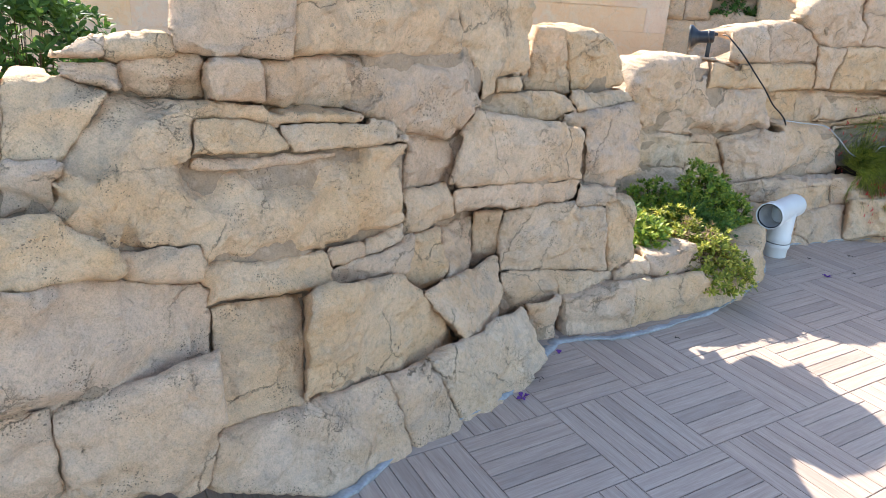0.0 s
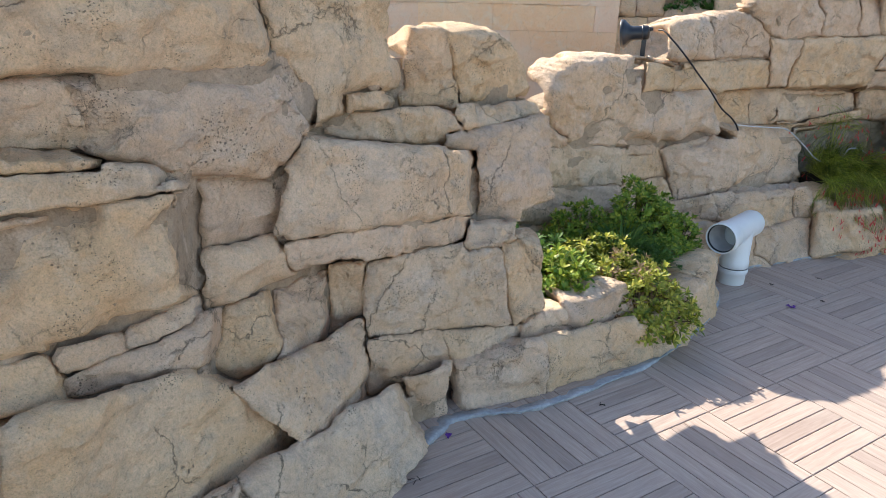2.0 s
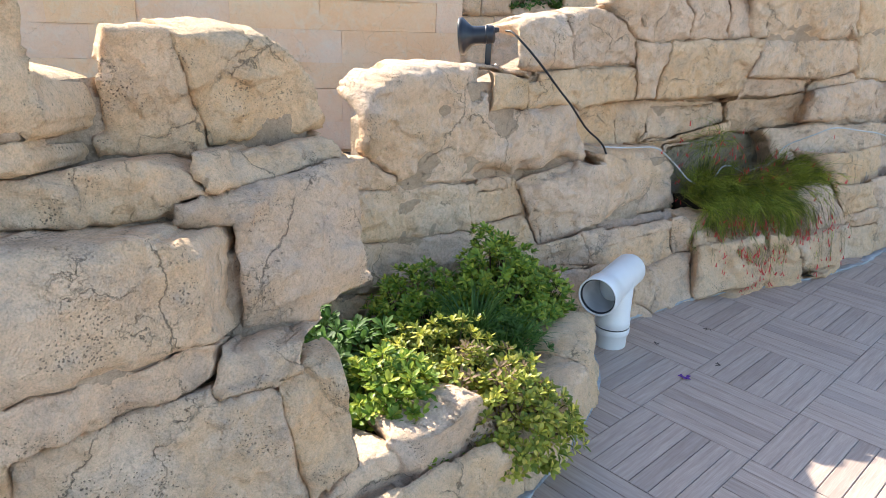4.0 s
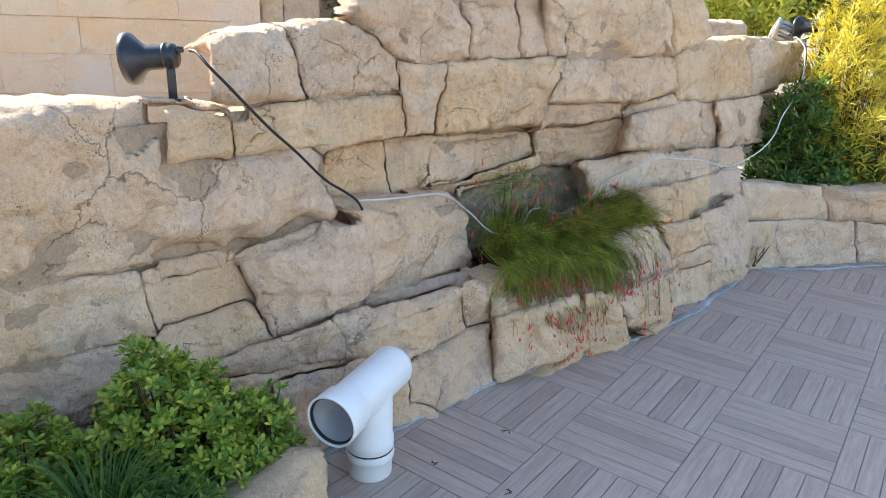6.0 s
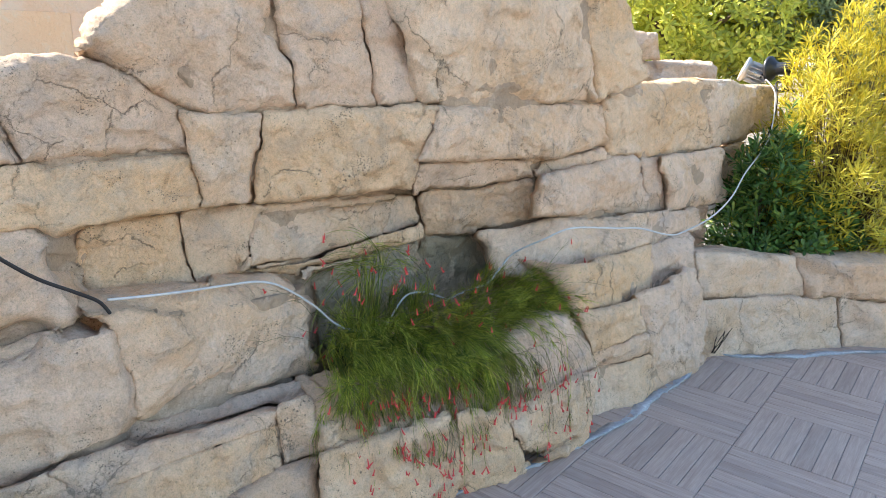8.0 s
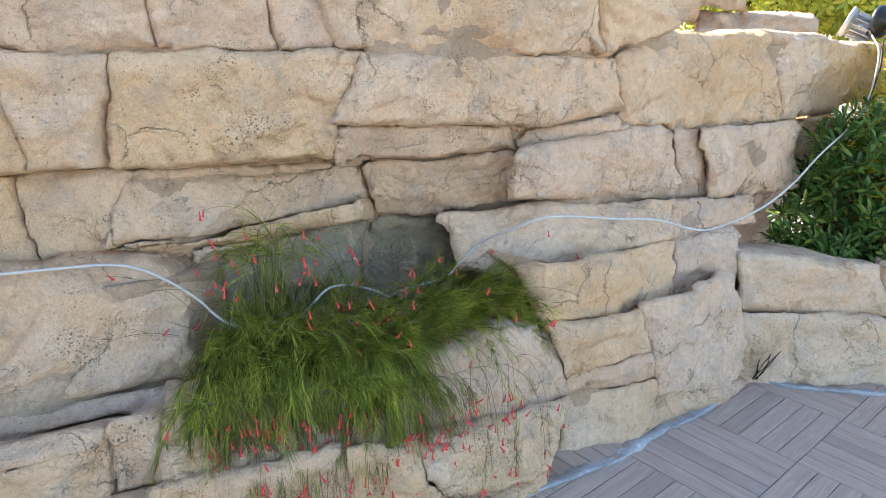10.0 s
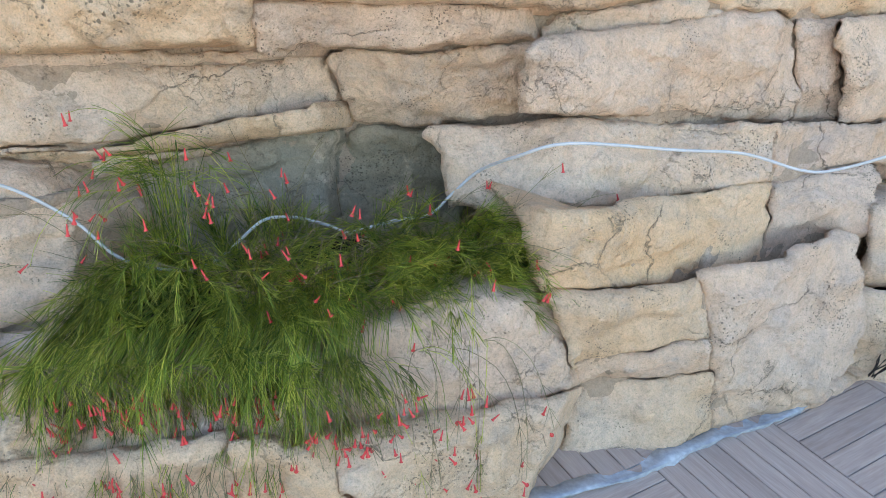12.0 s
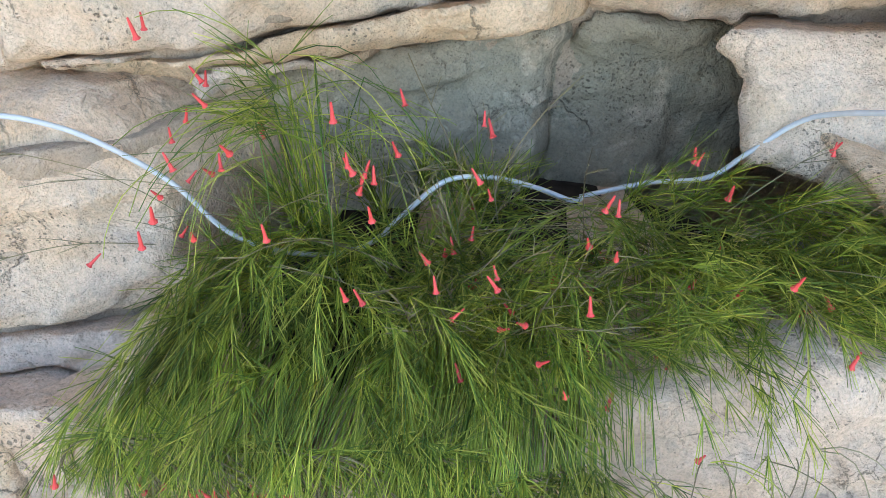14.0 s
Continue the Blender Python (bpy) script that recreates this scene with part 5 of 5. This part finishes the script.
def kept_out(pts):
    """Keeps a stem in front of the rock below the ledge."""
    out = []
    for p in pts:
        if p.z < 0.52:
            wall_y = 5.20 + max(0.0, p.x - 3.2) * 0.16 + (0.09 if p.z > 0.31 else 0.0)
            if p.x > 3.80:
                wall_y = 5.30 + (p.x - 3.8) * 0.33 + 0.20 * max(0.0, p.z - 0.30)
            lim = wall_y - 0.012
            p = Vector((p.x, min(p.y, lim - 0.02 * n3(p, 9.0)), max(p.z, 0.02)))
        out.append(p)
    return out


def hanging_plant():
    rnd = random.Random(5)
    root = tagged(new("hanging_plant"), "rush-like green plant with red tube flowers hanging from the niche", "plant")
    root.location = (3.7, 5.6, 0.5)
    back = Vector(root.location)
    OUT = Vector((0.30, -0.95, 0))
    ALONG = Vector((0.95, 0.30, 0))
    gv, gf, dv, df, tips = [], [], [], [], []

    def put(pts, r0, r1, dry=False):
        strand(dv if dry else gv, df if dry else gf, [q - back for q in pts], r0, r1)

    def whorl(p, d, count, ln, keep, dry=False, open_to=0.75):
        """A fan of thin green branchlets springing from a joint of a stem."""
        side0 = d.orthogonal().normalized()
        for k in range(count):
            side = Matrix.Rotation(rnd.uniform(0, 6.2832), 3, d) @ side0
            b2 = thrown(p, d + side * rnd.uniform(0.10, open_to), ln * rnd.uniform(0.55, 1.2), 2.2, 4, rnd, 0.05)
            put(kept_out(b2) if keep else b2, 0.0009, 0.0005, dry)

    def stem(p, d, length, sag, keep, nodes, count, ln, floor=None, r=0.0013, dry=False, ahead=0.0):
        pts = thrown(p, d, length, sag, 11, rnd, 0.07)
        if keep:
            pts = [q + OUT * ahead * k / 11 for k, q in enumerate(kept_out(pts))]
        if floor is not None:
            pts = [q for q in pts if q.z > floor]
            if len(pts) < 5:
                return None
        put(pts, r, 0.0008, dry)
        for k in nodes:
            if k < len(pts) - 1:
                whorl(pts[k], (pts[k + 1] - pts[k - 1]).normalized(), count, ln, keep, dry)
        return pts

    # the thick cushion that spills over the ledge and hangs down the rock
    for i in range(270):
        f = rnd.random() ** 0.9
        deep = rnd.random()
        p = Vector((3.25 + 0.56 * f, 5.40 + 0.10 * f + 0.32 * deep, 0.48 + 0.06 * deep))
        fan = (f - 0.5) * 0.5 + rnd.gauss(0, 0.30)
        d = OUT * rnd.uniform(0.3, 0.9) + ALONG * fan + Vector((0, 0, rnd.uniform(0.25, 0.95) + 0.2 * deep))
        ln = rnd.uniform(0.12, 0.34) + 0.10 * deep
        pts = stem(p, d, ln, rnd.uniform(5.0, 10.5), True, (3, 5, 7, 8, 9, 10), 6, 0.085)
        if pts[-1].z < 0.34 and rnd.random() < 0.35:
            tips.append(pts[-1])
    # the shorter cushion on top of the rounded boulder
    for i in range(210):
        f = rnd.random()
        deep = rnd.random()
        p = Vector((3.78 + 0.58 * f, 5.53 + 0.18 * f + 0.28 * deep, 0.52 + 0.07 * deep))
        fan = (f - 0.35) * 0.9 + rnd.gauss(0, 0.55)
        d = OUT * rnd.uniform(0.15, 0.75) + ALONG * fan + Vector((0, 0, rnd.uniform(0.2, 0.9)))
        pts = stem(p, d, rnd.uniform(0.12, 0.27) + 0.06 * deep, rnd.uniform(3.5, 8.0), False, (3, 5, 7, 9), 7, 0.075, 0.50 - 0.10 * rnd.random() ** 2)
        if pts and rnd.random() < 0.19:
            tips.append(pts[-1])
    # upright growth at the back of the niche
    for i in range(140):
        f = rnd.random()
        p = Vector((3.32 + 0.98 * f, 5.56 + 0.14 * f + 0.18 * rnd.random(), 0.49))
        d = ALONG * rnd.gauss(0, 0.6) + OUT * rnd.uniform(-0.2, 0.6) + Vector((0, 0, 0.8))
        stem(p, d, rnd.uniform(0.10, 0.20), 3.0, False, (3, 5, 7, 9), 6, 0.075)
    for i in range(45):
        f = rnd.random()
        p = Vector((3.36 + 0.42 * f, 5.74 + 0.12 * f + 0.08 * rnd.random(), 0.48))
        d = ALONG * rnd.gauss(-0.05, 0.5) + OUT * rnd.uniform(-0.1, 0.35) + Vector((0, 0, 1))
        stem(p, d, rnd.uniform(0.12, 0.22), 1.2, False, (4, 6, 8, 10), 5, 0.08)
    # long thin flowering stems that hang over the rock below
    for i in range(150):
        f = rnd.random() ** 1.5
        p = Vector((3.25 + 1.0 * f, 5.46 + 0.17 * f + 0.08 * rnd.random(), 0.50))
        d = OUT * rnd.uniform(0.5, 1.0) + ALONG * rnd.gauss(0.1, 0.45) + Vector((0, 0, rnd.uniform(0.1, 0.45)))
        pts = stem(p, d, rnd.uniform(0.16, 0.54), rnd.uniform(6.0, 12.0), True, (7, 9), 3, 0.05, None, 0.0011, i % 3 > 0, 0.05)
        tips.append(pts[-1])
        if rnd.random() < 0.4:
            tips.append(pts[-3])
    # a tall tuft with a fountain of thin stems
    for i in range(40):
        p = Vector((3.43 + rnd.uniform(-0.05, 0.05), 5.70 + rnd.uniform(-0.04, 0.04), 0.50))
        top = Vector((3.45 + rnd.gauss(0, 0.04), 5.66 + rnd.gauss(0, 0.035), 0.86 + rnd.uniform(-0.10, 0.04)))
        pts = [p.lerp(top, k / 4) for k in range(5)]
        d = Vector((rnd.gauss(-0.1, 0.6), rnd.gauss(-0.2, 0.4), rnd.uniform(0.1, 0.8)))
        pts += thrown(top, d, rnd.uniform(0.16, 0.38), 7.0, 7, rnd, 0.05)[1:]
        put(pts, 0.0012, 0.0007)
        whorl(pts[5], (pts[6] - pts[4]).normalized(), 4, 0.10, False)
        if rnd.random() < 0.45:
            tips.append(pts[-1])
    # dry and bare stems in the middle and reaching up to both sides
    for i in range(95):
        f = rnd.random()
        mid = i % 2
        p = Vector((3.62 + 0.30 * f, 5.52 + 0.2 * rnd.random(), 0.52)) if mid else Vector((3.2 + 1.15 * f, 5.66 + 0.16 * f, 0.50))
        d = ALONG * rnd.gauss(0.0, 0.8 if mid else 0.7) + OUT * rnd.uniform(-0.2, 0.5) + Vector((0, 0, rnd.uniform(0.4, 1.2)))
        pts = stem(p, d, rnd.uniform(0.12, 0.30) if mid else rnd.uniform(0.28, 0.55), 2.4, False, (6, 9), 2, 0.06, None, 0.0012, True)
        if rnd.random() < 0.26:
            tips.append(pts[-1])
    raw("greenery", gv, gf, STALK, root)
    raw("dry_growth", dv, df, STALK_DRY, root)["label"] = "bare brown dry stems"
    bm = lathe([(0.0005, 0.0), (0.0016, -0.001), (0.0024, -0.010), (0.0032, -0.025), (0.0038, -0.029), (0.0066, -0.033), (0.0050, -0.0325), (0.0022, -0.028)], Matrix.Identity(4), 7)
    me = bpy.data.meshes.new("flower")
    bm.to_mesh(me)
    bm.free()
    me.materials.append(RED)
    for i, p in enumerate(tips):
        if p.z < 0.03:
            continue
        for k in range(rnd.choice((1, 1, 1, 2))):
            fl = new("flower", me)
            fl.parent = root
            fl.location = p - back + Vector((rnd.uniform(-0.012, 0.012), rnd.uniform(-0.012, 0.012), rnd.uniform(-0.012, 0.008)))
            fl.rotation_euler = (rnd.gauss(0, 0.35), rnd.gauss(0, 0.35), rnd.uniform(0, 6))
            s = rnd.uniform(0.7, 0.95)
            fl.scale = (s, s, s)
    return root


hanging_plant()

# ---- corner planter ----
shrub((6.30, 6.50, 0.42), (0.30, 0.28, 0.85), 420, LEAF_DARK, "glossy dark green shrub in the corner planter", 31, (0.09, 0.022), 8, 0.3, 1.35)
shrub((6.55, 6.30, 0.42), (0.40, 0.24, 0.45), 240, LEAF_DARK, "low dark green shrub behind the planter wall", 32, (0.07, 0.028), 8, 0.3, 1.35)
shrub((6.95, 6.55, 0.45), (0.60, 0.50, 1.45), 2300, LEAF_YELLOW, "golden yellow bamboo-like bush in the planter", 33, (0.095, 0.011), 8, 0.35, 1.2, -0.05, "bamboo_bush", "bush")


def tree(place, height, crown, count, mat, label, seed, leaf=(0.14, 0.06)):
    rnd = random.Random(seed)
    root = tagged(new("tree"), label, "tree", "background trees")
    root.location = place
    bm = bmesh.new()
    top = Vector((0.1, 0.0, height * 0.55))
    tube_bm(bm, curve_points([(0, 0, -0.1), (0.05, 0.03, height * 0.25), tuple(top)], 6), lambda f: 0.11 * (1.1 - 0.6 * f), 9)
    limbs = []
    for k in range(7):
        a = k * 0.9 + rnd.uniform(-0.3, 0.3)
        e = top + Vector((math.cos(a) * crown[0] * 0.6, math.sin(a) * crown[1] * 0.6, rnd.uniform(0.1, 0.8) * crown[2]))
        tube_bm(bm, curve_points([tuple(top * rnd.uniform(0.7, 1.0)), tuple(top.lerp(e, 0.5) + Vector((0, 0, 0.1))), tuple(e)], 5), lambda f: 0.05 * (1.1 - 0.8 * f), 6)
        limbs.append(e)
    part("trunk", bm, STEM, root)
    ros = []
    for i in range(count):
        c = rnd.choice(limbs)
        d = Vector((rnd.gauss(0, 1), rnd.gauss(0, 1), rnd.gauss(0, 1))).normalized()
        f = rnd.uniform(0.5, 1.0) * 0.55
        p = c + Vector((d.x * crown[0], d.y * crown[1], d.z * crown[2])) * f
        ax = (d + Vector((0, 0, 0.5))).normalized()
        ros.append((p, ax, 7, leaf[0], leaf[1], 1.4))
    leaf_mesh("crown", ros, mat, root, rnd)
    return root


tree((8.9, 10.6, 0), 3.6, (1.5, 1.4, 1.3), 2200, LEAF_LIME, "yellow-green leafy tree behind the rock wall", 41)
tree((11.5, 10.2, 0), 4.6, (1.9, 1.8, 1.7), 1500, LEAF_FAR, "grey-green tree beyond the terrace", 42)
tree((14.0, 12.5, 0), 5.5, (2.4, 2.2, 2.0), 1500, LEAF_FAR, "tall grey-green tree beyond the terrace", 43)
tree((8.0, 14.0, 0), 5.0, (2.2, 2.0, 1.8), 1300, LEAF_FAR, "grey-green tree far behind the wall", 44)
tree((10.3, 8.0, 0), 3.2, (1.3, 1.2, 1.2), 1000, LEAF_FAR, "green tree beside the corner planter", 45)
tree((7.9, 9.6, 0), 2.9, (1.3, 1.2, 1.2), 2200, LEAF_LIME, "sunlit yellow-green tree behind the rock wall", 47, (0.10, 0.035))
tree((9.6, 9.2, 0), 3.6, (1.5, 1.3, 1.5), 2600, LEAF_FAR, "pale grey-green tree behind the corner planter", 48, (0.10, 0.03))
tree((12.2, 8.4, 0), 4.2, (1.9, 1.8, 1.7), 2400, LEAF_FAR, "grey-green tree beyond the corner planter", 49)
shrub((-2.75, 4.3, 0.0), (0.75, 0.7, 1.85), 1700, LEAF_DEEP, "tall deep green bush behind the front wall", 46, (0.085, 0.04), 7, 0.3, 1.3, -0.05, "bush", "bush")

# ---- building behind ----
bm = bmesh.new()
box_bm(bm, (10.6, 0.35, 3.6), Matrix.Translation((-2.6, 9.72, 1.75)))
house = tagged(part("wall_house", bm, BUILD, smooth=False), "peach-painted block wall of the house behind", "house wall", kind="structure")


def block(size, place, parent, mat, bev=0.0025):
    bm = bmesh.new()
    box_bm(bm, size, Matrix.Translation(place), bev)
    for v in bm.verts:
        v.co += Vector((n3(v.co, 3.0, 1.0), n3(v.co, 3.0, 2.0) * 1.5, n3(v.co, 3.0, 3.0))) * 0.006
    return part("block", bm, mat, parent, smooth=False)


rnd = random.Random(77)
z = 0.0
for row in range(11):
    h = (0.30, 0.36, 0.27, 0.33)[row % 4]
    x = -7.9 + rnd.uniform(0, 0.6)
    while x < 2.65:
        w = min(rnd.uniform(0.8, 1.7), 2.72 - x)
        if w > 0.12:
            block((w - 0.002, 0.10, h - 0.002), (x + w / 2, 9.51 + rnd.uniform(-0.008, 0.008), z + h / 2), house, BUILD)
        x += w
    z += h

bm = bmesh.new()
box_bm(bm, (2.6, 0.5, 3.4), Matrix.Translation((4.0, 9.95, 1.65)))
pillar = tagged(part("wall_pillar", bm, JOINT, smooth=False), "brown rough rock wall beside the peach house", "rock wall", kind="structure")
for q, (x0, x1, z0, z1) in enumerate([(2.7, 3.05, 0.0, 0.9), (2.7, 3.1, 0.9, 1.45), (2.72, 2.95, 1.45, 2.2), (2.95, 3.3, 1.45, 2.0), (3.05, 3.9, 0.0, 0.8), (3.1, 3.9, 0.8, 1.55), (3.3, 3.9, 1.95, 2.5), (3.9, 5.2, 0.0, 1.2), (3.9, 5.2, 1.2, 2.2), (2.75, 3.3, 2.0, 2.9)]):
    stone(pillar, (x0, 9.55, z1), (x1, 9.55, z1), (x1, 9.53, z0), (x0, 9.53, z0), .2, .05)
rock_face(pillar, Sheet((2.5, 9.55), (5.5, 9.55), path_eye), 0.025)
shrub((3.6, 9.62, 1.55), (0.30, 0.12, 0.32), 90, LEAF_DEEP, "green plant in a slot of the rock wall", 51, (0.06, 0.03))

FAR_BOULDERS = [(np.array(c), b, .09, 1.0, None) for c, b in (
    (((6.30, 8.20, 1.72), (7.02, 7.86, 1.70), (7.10, 7.84, 0.0), (6.25, 8.20, 0.0)), .45),
    (((6.05, 8.34, 2.0), (6.55, 8.12, 1.92), (6.62, 8.10, 1.66), (6.0, 8.36, 1.66)), .40))]
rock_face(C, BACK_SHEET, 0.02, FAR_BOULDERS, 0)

# ---- bits on the floor ----
PURPLE = plain("purple_petal", (0.16, 0.05, 0.30), 0.6, 0.2, 80, 0.2)
for k, (x, y) in enumerate([(2.62, 4.34), (0.40, 2.62), (0.62, 3.03)]):
    rnd = random.Random(60 + k)
    bm = bmesh.new()
    for q in range(4 if k < 2 else 2):
        a = q * 1.6 + rnd.uniform(0, 1)
        d = Vector((math.cos(a), math.sin(a), 0))
        s = Vector((-d.y, d.x, 0))
        c = Vector((rnd.uniform(-0.012, 0.012), rnd.uniform(-0.012, 0.012), 0.002))
        vs = [bm.verts.new(c + v) for v in (Vector((0, 0, 0)), d * 0.018 + s * 0.011 + Vector((0, 0, 0.010)), d * 0.034 + Vector((0, 0, 0.006)), d * 0.018 - s * 0.011 + Vector((0, 0, 0.013)))]
        bm.faces.new(vs)
        lo = [bm.verts.new(v.co - Vector((0, 0, 0.0012))) for v in vs]
        bm.faces.new(lo[::-1])
        for e in range(4):
            bm.faces.new((vs[e], lo[e], lo[(e + 1) % 4], vs[(e + 1) % 4]))
    ob = tagged(part("fallen_petals", bm, PURPLE, smooth=False), "crumpled purple petals lying on the tiles", "petals", "fallen petals")
    ob.location = (x, y, 0.0)
bm = bmesh.new()
rnd = random.Random(9)
for k in range(7):
    p = Vector((5.62 + rnd.uniform(-0.015, 0.015), 6.05 + rnd.uniform(-0.01, 0.01), 0.02))
    pts = thrown(p, Vector((rnd.gauss(0, 0.25), rnd.gauss(-0.2, 0.2), 1)), rnd.uniform(0.08, 0.2), 1.0, 6, rnd, 0.2)
    tube_bm(bm, pts, 0.0022, 5)
tagged(part("dry_weed", bm, plain("dead_stalks", (0.04, 0.03, 0.025), 0.9), smooth=True), "dead dark weed in the corner of the wall", "weed")

TWIG = plain("dark_dry_twig", (0.05, 0.035, 0.03), 0.9)
for k, (x, y) in enumerate([(2.86, 4.42), (2.66, 4.66), (3.02, 4.78), (1.28, 3.30), (0.50, 2.80)]):
    rnd = random.Random(90 + k)
    bm = bmesh.new()
    a = rnd.uniform(0, 6.28)
    for q in range(3):
        d = Vector((math.cos(a + q * 0.9), math.sin(a + q * 0.9), 0.0))
        p0 = Vector((rnd.uniform(-0.01, 0.01), rnd.uniform(-0.01, 0.01), 0.0025))
        tube_bm(bm, [p0, p0 + d * 0.012 + Vector((0, 0, 0.003)), p0 + d * 0.026], 0.0016, 5)
    ob = tagged(part("fallen_twig", bm, TWIG), "tiny dark dry twig lying on the tiles", "twig", "fallen twigs")
    ob.location = (x, y, 0.0)

# ---- floor tiles ----
AMESH = tile_mesh()


def plan_of_walls(x, y):
    """Whether a tile there can be seen: in front of the walls, within the terrace."""
    return x > -1.2 and y > -0.6 and y < 6.6 and x < 8.6


for iu in range(-6, 16):
    for jn in range(-14, 4):
        c = AU * (U0 + (iu + 0.5) * P_TILE) + AN * (N0 + (jn + 0.5) * P_TILE)
        if not plan_of_walls(c.x, c.y) or c.y - 0.55 * c.x > 3.75:
            continue
        t = new("tile", AMESH)
        t.parent = pavement
        t.location = (c.x, c.y, random.uniform(-0.0008, 0.0008))
        t.rotation_euler = (0, 0, TH + (0 if (iu + jn) % 2 else math.pi / 2) + (math.pi if random.random() < 0.5 else 0))
